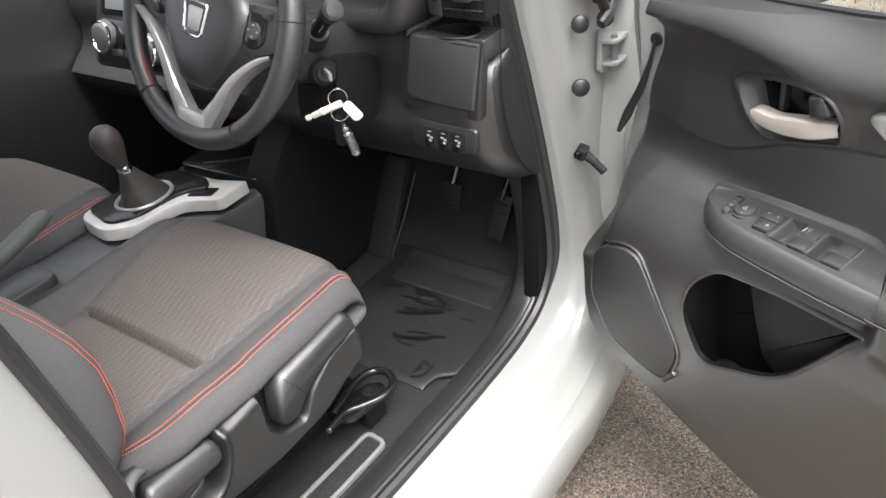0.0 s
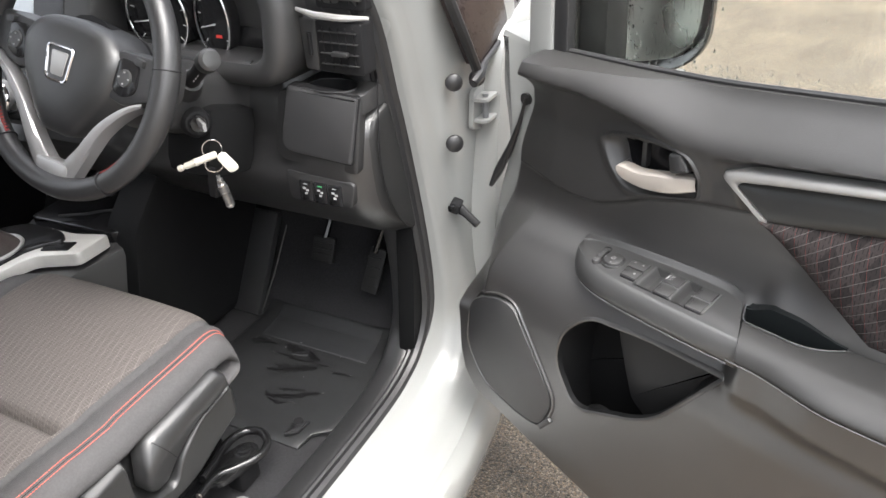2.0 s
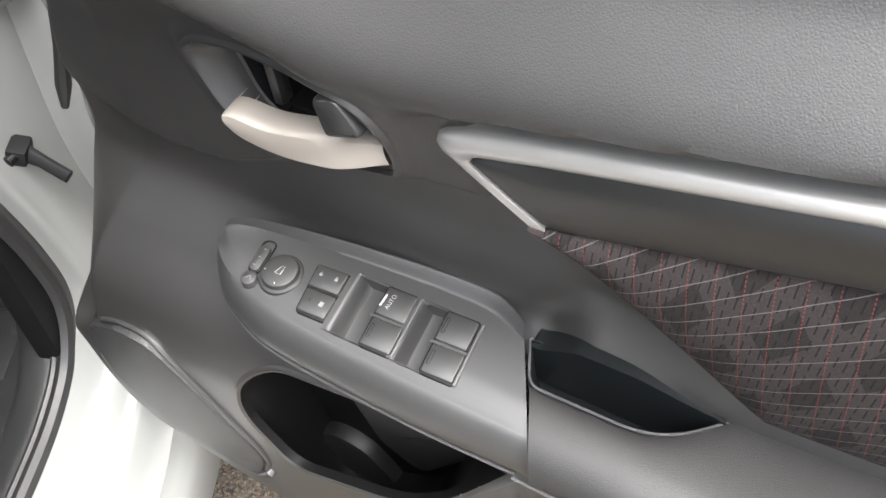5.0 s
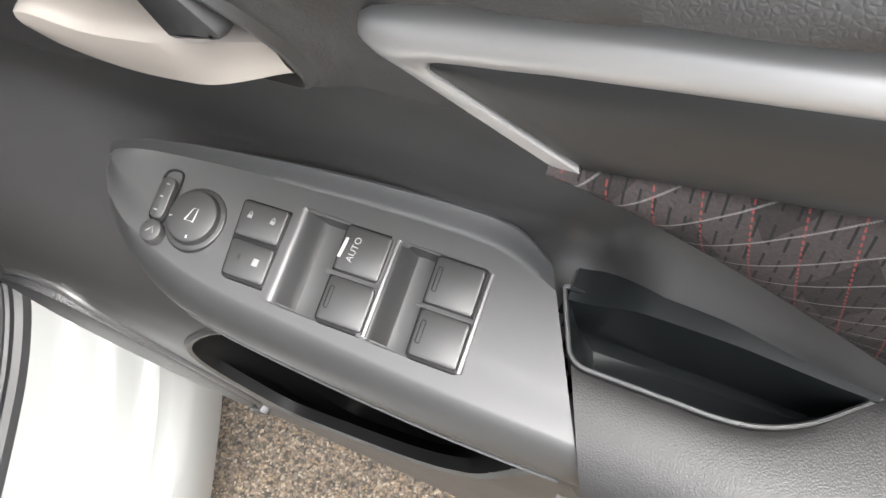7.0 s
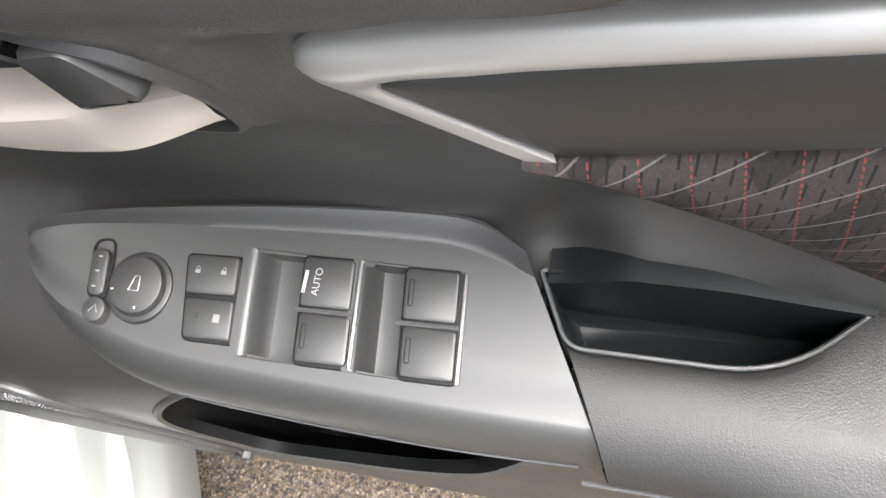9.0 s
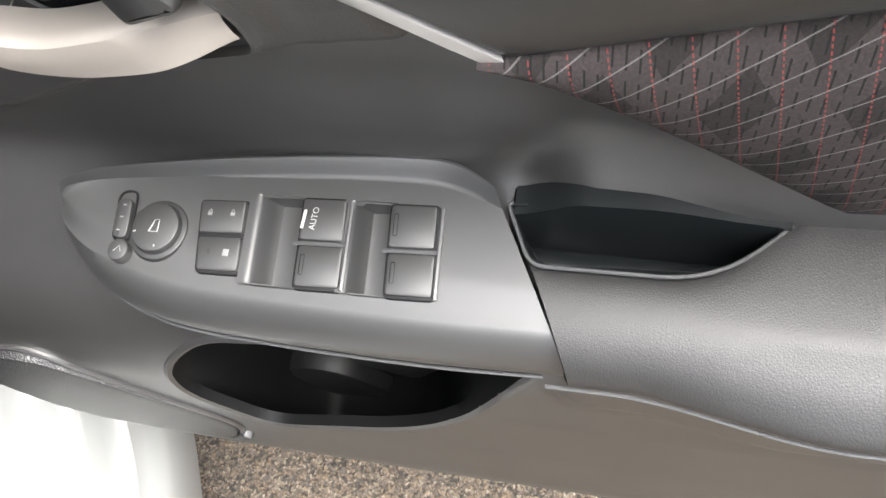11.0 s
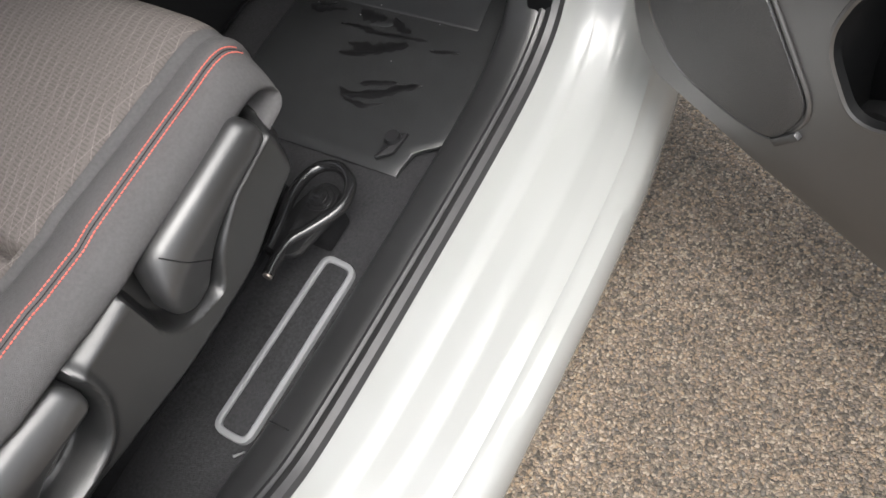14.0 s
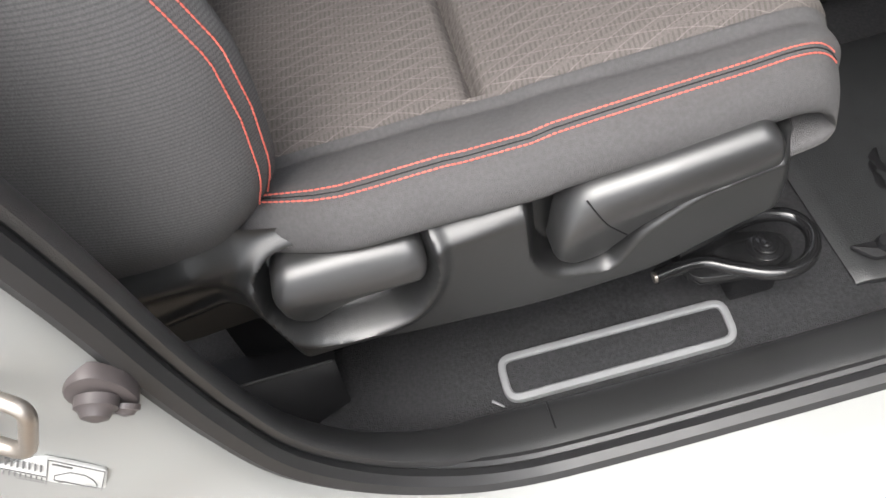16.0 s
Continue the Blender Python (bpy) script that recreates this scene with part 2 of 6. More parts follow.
def gravel():
    """Tarmac with bonded stones of mixed tans and greys."""
    m = bpy.data.materials.new("tan_gravel_tarmac")
    m.use_nodes = True
    nt = m.node_tree
    n, l = nt.nodes, nt.links
    b = n["Principled BSDF"]
    tc = n.new("ShaderNodeTexCoord")
    warp = n.new("ShaderNodeTexNoise")
    warp.inputs["Scale"].default_value = 120
    l.new(tc.outputs["Object"], warp.inputs["Vector"])
    ad = n.new("ShaderNodeVectorMath")
    ad.operation = "MULTIPLY_ADD"
    ad.inputs[1].default_value = (0.009, 0.009, 0.009)
    l.new(warp.outputs["Color"], ad.inputs[0])
    l.new(tc.outputs["Object"], ad.inputs[2])
    v = n.new("ShaderNodeTexVoronoi")
    v.inputs["Scale"].default_value = 270
    l.new(ad.outputs[0], v.inputs["Vector"])
    ramp = n.new("ShaderNodeValToRGB")
    e = ramp.color_ramp.elements
    e[0].position, e[0].color = 0.0, (0.045, 0.038, 0.030, 1)
    e[1].position, e[1].color = 1.0, (0.42, 0.35, 0.27, 1)
    for p, c in ((0.16, (0.115, 0.092, 0.068, 1)), (0.30, (0.18, 0.142, 0.102, 1)), (0.42, (0.135, 0.122, 0.108, 1)), (0.55, (0.25, 0.178, 0.112, 1)), (0.66, (0.185, 0.158, 0.128, 1)), (0.78, (0.31, 0.22, 0.14, 1)), (0.90, (0.30, 0.25, 0.19, 1))):
        x = e.new(p)
        x.color = c
    sep = n.new("ShaderNodeSeparateColor")
    l.new(v.outputs["Color"], sep.inputs[0])
    l.new(sep.outputs[0], ramp.inputs[0])
    big = n.new("ShaderNodeTexNoise")
    big.inputs["Scale"].default_value, big.inputs["Detail"].default_value = 1.6, 5
    l.new(tc.outputs["Object"], big.inputs["Vector"])
    mr = n.new("ShaderNodeMapRange")
    mr.inputs[1].default_value, mr.inputs[2].default_value = 0.3, 0.7
    mr.inputs[3].default_value, mr.inputs[4].default_value = 0.40, 0.95
    l.new(big.outputs[0], mr.inputs[0])
    gap = n.new("ShaderNodeMapRange")
    gap.inputs[1].default_value, gap.inputs[2].default_value = 0.40, 0.90
    gap.inputs[3].default_value, gap.inputs[4].default_value = 1.12, 0.32
    l.new(v.outputs["Distance"], gap.inputs[0])
    mul = n.new("ShaderNodeMath")
    mul.operation = "MULTIPLY"
    l.new(mr.outputs[0], mul.inputs[0])
    l.new(gap.outputs[0], mul.inputs[1])
    sc = n.new("ShaderNodeVectorMath")
    sc.operation = "SCALE"
    l.new(ramp.outputs[0], sc.inputs[0])
    l.new(mul.outputs[0], sc.inputs["Scale"])
    l.new(sc.outputs[0], b.inputs["Base Color"])
    b.inputs["Roughness"].default_value = 0.7
    bp = n.new("ShaderNodeBump")
    bp.invert = True
    bp.inputs["Strength"].default_value, bp.inputs["Distance"].default_value = 0.8, 0.003
    l.new(v.outputs["Distance"], bp.inputs["Height"])
    l.new(bp.outputs[0], b.inputs["Normal"])
    return m


GROUND = gravel()

# ---- helpers of this scene ----
UD = Vector((math.sin(radians(112)), math.cos(radians(112)), 0))
ND = Vector((UD.y, -UD.x, 0))
HINGE = Vector((0.80, 0.86, 0))


def dw(s, n, z):
    """A place on the open door: s along it from the hinge, n towards the car's rear, z up."""
    return HINGE + UD * s + ND * n + Vector((0, 0, z))


def part(name, bm, material, parent=None, label="", flat=False, fix=True):
    """Links a bmesh as one mesh object under a thing or a part."""
    if fix:
        bmesh.ops.recalc_face_normals(bm, faces=bm.faces)
    me = bpy.data.meshes.new(name)
    bm.to_mesh(me)
    bm.free()
    me.materials.append(material)
    if not flat:
        for p in me.polygons:
            p.use_smooth = True
        me.set_sharp_from_angle(angle=radians(38))
    ob = new(name, me)
    if parent:
        ob.parent = parent
        ob.matrix_parent_inverse = parent.matrix_world.inverted()
    if label:
        tagged(ob, label)
    return ob


def thing(name, base, label, category, group="", kind=""):
    ob = new(name)
    ob.matrix_world = Matrix.Translation(base)
    ob.empty_display_size = 0.05
    bpy.context.view_layer.update()
    return tagged(ob, label, category, group, kind)


def loft(rows, ring=False, close=False, caps=False, bm=None):
    """A skin over rows of points. ring: each row is closed; close: the last row joins the first."""
    bm = bm or bmesh.new()
    vs = [[bm.verts.new(p) for p in r] for r in rows]
    m = len(vs[0])
    for i in range(len(vs) if close else len(vs) - 1):
        a, b = vs[i], vs[(i + 1) % len(vs)]
        for j in range(m if ring else m - 1):
            bm.faces.new((a[j], a[(j + 1) % m], b[(j + 1) % m], b[j]))
    if caps and ring:
        bm.faces.new(vs[0][::-1])
        bm.faces.new(vs[-1])
    return bm


def spline(pts, n, closed=False):
    """Catmull-Rom through points of any dimension, n steps a span."""
    pts = [Vector(p) for p in pts]
    k = len(pts)
    out = []
    for i in range(k if closed else k - 1):
        def g(j):
            return pts[j % k] if closed else pts[min(max(j, 0), k - 1)]
        a, b, c, d = g(i - 1), g(i), g(i + 1), g(i + 2)
        for q in range(n):
            t = q / n
            out.append(0.5 * ((2 * b) + (c - a) * t + (2 * a - 5 * b + 4 * c - d) * t * t + (3 * b - a - 3 * c + d) * t ** 3))
    if not closed:
        out.append(pts[-1].copy())
    return out


def tube(path, r, sides=10, closed=False, caps=True, flat=1.0, up=None, bm=None):
    """A round tube along points; r is a number or a list."""
    path = [Vector(p) for p in path]
    k = len(path)
    rows = []
    ref = Vector(up) if up else None
    for i, p in enumerate(path):
        a = path[(i - 1) % k] if closed or i else p
        b = path[(i + 1) % k] if closed or i < k - 1 else p
        d = (b - a).normalized()
        if ref is None:
            ref = d.orthogonal()
        x = (ref - d * ref.dot(d)).normalized()
        if not up:
            ref = x
        y = d.cross(x)
        rad = r[i] if isinstance(r, (list, tuple)) else r
        rows.append([p + rad * (x * math.cos(q) * flat + y * math.sin(q)) for q in [2 * math.pi * j / sides for j in range(sides)]])
    return loft(rows, ring=True, close=closed, caps=caps and not closed, bm=bm)


def rounded(pts, r, n=4):
    """A closed outline with rounded corners; r is a number or one for each corner."""
    out = []
    k = len(pts)
    for i in range(k):
        p, a, b = Vector(pts[i]), Vector(pts[i - 1]), Vector(pts[(i + 1) % k])
        rr = r[i] if isinstance(r, (list, tuple)) else r
        da, db = (a - p), (b - p)
        c = min(rr, da.length * 0.48, db.length * 0.48)
        s, e = p + da.normalized() * c, p + db.normalized() * c
        for q in range(n + 1):
            t = q / n
            out.append(s * (1 - t) ** 2 + p * 2 * t * (1 - t) + e * t * t)
    return out


def inset(pts, d):
    """Moves a closed 2D outline inwards by d."""
    k = len(pts)
    area = sum(pts[i - 1][0] * pts[i][1] - pts[i][0] * pts[i - 1][1] for i in range(k))
    sg = 1 if area > 0 else -1
    out = []
    for i in range(k):
        t = (Vector(pts[(i + 1) % k]) - Vector(pts[i - 1])).to_2d()
        t = t.normalized() if t.length > 1e-9 else Vector((1, 0))
        out.append(Vector((pts[i][0] - sg * t.y * d, pts[i][1] + sg * t.x * d)))
    return out


def slab(outline, place, low, high, bevel=0.002, bm=None):
    """A plate of a 2D outline between two heights, its upper edge rounded. place(u, v, w) gives the point in the world."""
    rows = [(outline, low), (outline, high - bevel * (1 if high > low else -1)), (inset(outline, bevel * 0.3), high - 0.3 * bevel * (1 if high > low else -1)), (inset(outline, bevel), high)]
    return loft([[place(p[0], p[1], w) for p in o] for o, w in rows], ring=True, caps=True, bm=bm)


def box(c, size, bevel=0.004, m=None, bm=None):
    """A box with rounded edges, centre and size."""
    own = bmesh.new()
    bmesh.ops.create_cube(own, size=1, matrix=Matrix.Diagonal((*size, 1)))
    if bevel:
        bmesh.ops.bevel(own, geom=own.edges[:], offset=bevel, segments=2, profile=0.6, affect="EDGES")
    bmesh.ops.transform(own, matrix=(Matrix.Translation(c) @ (m or Matrix())), verts=own.verts)
    if bm is None:
        return own
    tmp = bpy.data.meshes.new("t")
    own.to_mesh(tmp)
    own.free()
    bm.from_mesh(tmp)
    bpy.data.meshes.remove(tmp)
    return bm


def lerp(table, x):
    """Smooth reading of a table of (x, value)."""
    return float(np.interp(x, [a for a, _ in table], [b for _, b in table]))


def ease(a, b, x):
    t = min(max((x - a) / (b - a), 0), 1)
    return t * t * (3 - 2 * t)


def inside(poly, x, y):
    """Signed distance to a polygon's edge, positive inside."""
    ins, best = False, 1e9
    k = len(poly)
    for i in range(k):
        ax, ay = poly[i - 1][0], poly[i - 1][1]
        bx, by = poly[i][0], poly[i][1]
        if (ay > y) != (by > y) and x < (bx - ax) * (y - ay) / (by - ay) + ax:
            ins = not ins
        ex, ey = bx - ax, by - ay
        t = min(max(((x - ax) * ex + (y - ay) * ey) / (ex * ex + ey * ey + 1e-12), 0), 1)
        best = min(best, math.hypot(x - ax - t * ex, y - ay - t * ey))
    return best if ins else -best

# ---- ground ----
bm = bmesh.new()
bmesh.ops.create_grid(bm, x_segments=1, y_segments=1, size=150)
tagged(part("ground", bm, GROUND, flat=True), "damp tan gravel tarmac of a car park", "ground", kind="structure")

# ---- car body: door opening, sill, pillars ----
body = thing("car_body", (0, 0.4, 0.2), "white hatchback body shell around the open driver door", "car")
OPEN = [(0.30, 0.262), (0.55, 0.258), (0.72, 0.262), (0.81, 0.275), (0.875, 0.305), (0.918, 0.365), (0.925, 0.45), (0.912, 0.56), (0.885, 0.70), (0.850, 0.845), (0.800, 1.005), (0.70, 1.20), (0.52, 1.38), (0.25, 1.43), (0.02, 1.42), (-0.075, 1.30), (-0.045, 1.05), (-0.014, 0.85), (0.006, 0.70), (0.014, 0.60), (0.024, 0.52), (0.042, 0.44), (0.078, 0.375), (0.130, 0.32), (0.20, 0.278)]
ring = spline([(-0.32 * max(0.0, z - 1.10), y, z) for y, z in OPEN], 8, closed=True)
cen = Vector((0, 0.45, 0.8))
SILLP = [(0.585, -0.006), (0.600, 0.0), (0.612, 0.0), (0.640, 0.002), (0.658, 0.0035), (0.6622, 0.0068), (0.667, 0.0075), (0.690, 0.009), (0.708, 0.012), (0.714, 0.017), (0.726, 0.031), (0.732, 0.035), (0.752, 0.039), (0.756, 0.0445), (0.761, 0.046), (0.774, 0.051), (0.780, 0.062), (0.782, 0.10), (0.770, 0.150), (0.70, 0.165)]
APIL = [(0.585, -0.004), (0.600, 0.0), (0.612, 0.002), (0.632, 0.005), (0.646, 0.007), (0.652, 0.013), (0.660, 0.017), (0.676, 0.020), (0.684, 0.030), (0.690, 0.055), (0.694, 0.085), (0.698, 0.12), (0.703, 0.16), (0.708, 0.20), (0.712, 0.26), (0.70, 0.30)]
BPIL = [(0.585, -0.004), (0.600, 0.0), (0.608, 0.003), (0.612, 0.008), (0.616, 0.015), (0.618, 0.022), (0.620, 0.035), (0.622, 0.06), (0.626, 0.09), (0.630, 0.12), (0.634, 0.15), (0.640, 0.18), (0.650, 0.20), (0.68, 0.21), (0.74, 0.22), (0.75, 0.30)]


def stretch(prof, n):
    """The same profile with n points."""
    k = np.linspace(0, len(prof) - 1, n)
    return list(zip(np.interp(k, range(len(prof)), [a for a, _ in prof]), np.interp(k, range(len(prof)), [b for _, b in prof])))


APIL, BPIL = stretch(APIL, len(SILLP)), stretch(BPIL, len(SILLP))
rows = []
RN = len(ring)
OUT = []
for i, p in enumerate(ring):
    t = (ring[(i + 1) % RN] - ring[i - 1]).normalized()
    o = Vector((0, t.z, -t.y))
    if o.dot(p - cen) < 0:
        o = -o
    OUT.append(o)
    ws, wa, wb, wr = max(0.0, -o.z) ** 1.5, max(0.0, o.y), max(0.0, -o.y), max(0.0, o.z)
    tot = ws + wa + wb + wr
    row = []
    for a, b, c in zip(SILLP, APIL, BPIL):
        x = (a[0] * ws + b[0] * wa + c[0] * (wb + wr)) / tot
        d = (a[1] * ws + b[1] * wa + c[1] * (wb + wr)) / tot
        row.append(Vector((x, 0, 0)) + p + o * d)
    rows.append(row)
part("door_frame", loft(rows, close=True), WHITE, body)


def around(x, d, r, name, material, label="", flat=1.0):
    """A bead that runs round the whole opening."""
    pts = [p + Vector((x, 0, 0)) - o * d for p, o in zip(ring, OUT)]
    return part(name, tube(pts, r, 8, closed=True, up=(1, 0, 0), flat=flat), material, body, label)


around(0.601, 0.002, 0.0115, "door_seal", RUBBER, "black rubber door seal")
around(0.587, 0.004, 0.0060, "seal_lip", RUBBER, "thin inner lip of the seal")
TRIMP = [(0.584, -0.002, 0), (0.5815, 0.007, -0.004), (0.577, 0.0105, -0.007), (0.569, 0.0125, -0.010), (0.556, 0.0130, -0.014), (0.542, 0.0125, -0.018), (0.534, 0.0110, -0.020), (0.530, 0.0075, -0.020), (0.5285, 0.002, -0.018), (0.528, -0.03, 0)]
PILP = [(0.590, 0.002), (0.5935, 0.0125), (0.5915, 0.0175), (0.587, 0.0195), (0.580, 0.0185), (0.572, 0.0145), (0.565, 0.0095), (0.560, 0.005), (0.557, 0.0), (0.556, -0.03)]
rows = []
for i, p in enumerate(ring):
    o = OUT[i]
    back, low = ease(0.15, 0.85, -o.y), max(0.0, -o.z) ** 2
    row = []
    for (x, d, k), (xb, db) in zip(TRIMP, PILP):
        d += k * low
        row.append(p + Vector((x + (xb - x) * back, 0, 0)) - o * (d + (db - d) * back))
    rows.append(row)
part("opening_trim", loft(rows, close=True), BLACK, body, "black plastic scuff and pillar trim")
pil = [(p, o) for p, o in zip(ring, OUT) if o.y > 0.30 and p.z < 1.30]
for off, rad, dx in ((0.010, 0.0125, 0.0), (0.027, 0.0105, 0.010)):
    keep = [ease(0.28, 0.42, p.z) for p, o in pil]
    part("pillar_seal", tube([Vector((0.610 + dx, 0, 0)) + p + o * off * (0.4 + 0.6 * k) for (p, o), k in zip(pil, keep)], [0.003 + (rad - 0.003) * k for k in keep], 12), RUBBER, body, "broad black pillar seal")
# gap line in the scuff trim
part("trim_joint", box((0.553, 0.262, 0.2625), (0.040, 0.0018, 0.004), 0, pose(0, 0, 0, 0, -8, 0)), DARK, body)

# roof, far side and rear close the cabin
part("roof", box((0, -0.25, 1.47), (1.0, 1.6, 0.04), 0.01), ROOFM, body, "grey roof lining")
part("far_side", box((-0.70, 0.1, 0.6), (0.06, 2.2, 0.70), 0.02), BLACK, body, "dark passenger side trim")
for y in (-0.95, -0.1):
    part("far_pillar", box((-0.68, y, 1.2), (0.05, 0.10, 0.56), 0.01), BLACK, body)
part("far_pillar", tube([(-0.62, 1.12, 0.95), (-0.58, 0.75, 1.30), (-0.55, 0.5, 1.44)], 0.035, 8), BLACK, body)
part("near_pillar", tube([(0.64, 1.10, 0.90), (0.56, 0.80, 1.22), (0.49, 0.5, 1.44)], 0.03, 8), BLACK, body)
part("rear_wall", box((0, -1.05, 0.55), (1.4, 0.06, 0.65), 0.02), CLOTH, body, "dark rear seat and bulkhead")
part("rear_side", box((0.69, -0.66, 0.58), (0.10, 0.85, 0.80), 0.03), WHITE, body, "white rear door")
wing = [Vector((u, v)) for u, v in ((0.98, 0.20), (1.25, 0.62), (1.62, 0.62), (1.85, 0.20), (2.05, 0.25), (2.05, 0.70), (1.9, 0.85), (1.20, 0.955), (1.03, 0.90), (0.98, 0.60))]
part("front_wing", slab(rounded(wing, 0.04, 4), lambda u, v, w: Vector((w, u, v)), 0.52, 0.735, 0.03), WHITE, body, "white front wing")
part("bonnet", box((0, 1.62, 0.86), (1.1, 0.9, 0.12), 0.05), WHITE, body, "white bonnet")

# corner window ahead of the door, with its black frame
qo = rounded([(0.872, 1.010), (0.967, 0.868), (1.050, 0.884), (1.26, 0.935), (1.05, 1.06), (0.93, 1.12)], 0.01, 3)
part("corner_window", slab(qo, lambda u, v, w: Vector((w, u, v)), 0.690, 0.7135, 0.002), QGLASS, body, "small wet corner window")
rng = random.Random(3)
bm = bmesh.new()
for _ in range(420):
    y, z = rng.uniform(0.87, 1.20), rng.uniform(0.87, 1.12)
    if inside(qo, y, z) < 0.004:
        continue
    r = rng.uniform(0.0007, 0.0018)
    c = Vector((0.7135, y, z))
    tip = bm.verts.new(c + Vector((r * 0.6, 0, 0)))
    rg = [bm.verts.new(c + Vector((0, r * math.cos(q), r * 1.2 * math.sin(q)))) for q in np.linspace(0, 2 * math.pi, 7, endpoint=False)]
    for i in range(7):
        bm.faces.new((rg[i - 1], rg[i], tip))
tagged(part("window_drops", bm, WATER, body, "clear rain drops"), kind="stuff")
part("corner_window_frame", tube([(0.712, p[0], p[1]) for p in [(0.80, 1.13), (0.864, 1.010), (0.915, 0.935), (0.960, 0.866)]], 0.0085, 8), RUBBER, body)
part("corner_window_frame", tube([(0.715, p[0], p[1]) for p in [(0.955, 0.862), (0.985, 0.872), (1.050, 0.890), (1.27, 0.942)]], 0.005, 8), RUBBER, body)
part("rubber_drain", tube([(0.716, 0.935, 0.850), (0.718, 0.955, 0.858), (0.714, 0.985, 0.868)], [0.008, 0.010, 0.006], 8), RUBBER, body, "black rubber end piece")

# plugs, hinge, door stay
for c, r in (((0.692, 0.905, 0.753), 0.0135), ((0.701, 0.981, 0.844), 0.0125), ((0.693, 0.910, 0.858), 0.013)):
    rr = [(0.0, r * 1.15), (0.004, r * 1.1), (0.007, r * 0.8), (0.009, r * 0.35), (0.0092, 0.001)]
    dirn = Vector((0.62, -0.78, 0.05)).normalized()
    a = dirn.orthogonal().normalized()
    b = dirn.cross(a)
    part("rubber_plug", loft([[Vector(c) + dirn * h + (a * math.cos(q) + b * math.sin(q)) * k for q in np.linspace(0, 2 * math.pi, 14, endpoint=False)] for h, k in rr], ring=True, caps=True), RUBBER, body)
hinge = part("hinge", slab(rounded([(0.968, 0.752), (1.03, 0.735), (1.03, 0.822), (0.978, 0.822)], 0.012, 4), lambda u, v, w: Vector((w - 0.012, u, v)), 0.70, 0.709, 0.003), WHITE, body, "white painted door hinge")
for z in (0.768, 0.806):
    part("hinge_leaf", slab(rounded([(0.690, 0.972), (0.722, 0.976), (0.722, 1.03), (0.690, 1.04)], 0.010, 4), lambda u, v, w: Vector((u, v, z + w)), -0.003, 0.003, 0.0015), WHITE, hinge)
part("hinge_pin", tube([(0.712, 0.990, 0.760), (0.712, 0.990, 0.815)], 0.0055, 10), GREYP, hinge)
stay = part("door_stay", tube([(0.682, 0.925, 0.620), (0.700, 0.921, 0.612), (0.726, 0.914, 0.598)], [0.006, 0.0045, 0.0045], 8, flat=1.6), DARK, body, "black door check strap")
part("stay_bracket", box((0.678, 0.925, 0.622), (0.020, 0.028, 0.020), 0.004, pose(0, 0, 0, 0, 20, 10)), DARK, stay)
part("stay_pin", tube([(0.676, 0.906, 0.624), (0.681, 0.918, 0.624)], 0.006, 10), STEEL, stay)

# B-pillar: door switch, striker, label
sw_ = part("courtesy_switch", slab(rounded([(-0.018, 0.630), (-0.009, 0.643), (0.005, 0.645), (0.016, 0.628), (0.016, 0.605), (0.005, 0.594), (-0.014, 0.606)], 0.010, 5), lambda u, v, w: Vector((w, u, v)), 0.612, 0.6225, 0.003), PLUGM, body, "grey rubber door switch")
for (y, z), r, h in (((-0.002, 0.622), 0.0120, 0.0130), ((0.0075, 0.6085), 0.0085, 0.0060)):
    part("plunger", tube([(0.622, y, z), (0.622 + h * 0.45, y - 0.0008, z - 0.001), (0.622 + h * 0.55, y - 0.001, z - 0.0013), (0.622 + h * 0.85, y - 0.0015, z - 0.002), (0.622 + h, y - 0.002, z - 0.0025)], [r, r * 0.97, r * 0.78, r * 0.62, r * 0.15], 16), PLUGM, sw_)
part("striker", tube(rounded([(0.618, -0.070, 0.694), (0.655, -0.004, 0.680), (0.655, -0.026, 0.641), (0.618, -0.092, 0.650)], 0.010, 5)[3:-3], 0.0045, 10), SATINM, body, "steel door striker loop")


def bp(u, v, w):
    return Vector((0.6262 + w + 0.04 * max(0, -u - 0.02) * 0.8, u, v))


lab = part("label", slab(rounded([(-0.150, 0.622), (-0.051, 0.585), (-0.0325, 0.549), (-0.066, 0.490), (-0.172, 0.530)], 0.003, 3), bp, -0.001, 0.0012, 0.0003), LABELM, body, "white tyre pressure label")


def lp(a, b):
    """A point of the label: a along its upper edge, b down from it, in metres."""
    return bp(-0.051 + 0.44 * a - 0.52 * b, 0.583 - 0.90 * a - 0.85 * b, 0.0014)


for a, b in (((0, 0), (0.038, 0)), ((0.038, 0), (0.038, 0.05)), ((0, 0), (0, 0.05)), ((-0.03, 0.022), (0, 0.022)), ((-0.03, 0.030), (0, 0.030)), ((-0.03, 0.038), (0.038, 0.038))):
    part("printed_line", tube([lp(*a), lp(*b)], 0.0004, 4), INK, lab)
for k in range(8):
    part("printed_bar", tube([lp(-0.004 - 0.0036 * k, 0.008), lp(-0.004 - 0.0036 * k, 0.016)], 0.0008, 4), INK, lab)
    part("printed_bar", tube([lp(-0.003 - 0.0034 * k, 0.024), lp(-0.003 - 0.0034 * k, 0.028)], 0.0006, 4), INK, lab)
part("printed_bar", tube([lp(0.003, 0.004), lp(0.016, 0.004)], 0.0007, 4), INK, lab)
part("printed_car", tube([lp(a, b) for a, b in ((0.005, 0.024), (0.005, 0.018), (0.010, 0.014), (0.015, 0.010), (0.025, 0.010), (0.031, 0.014), (0.034, 0.019), (0.034, 0.024), (0.005, 0.024))], 0.0004, 4), INK, lab)
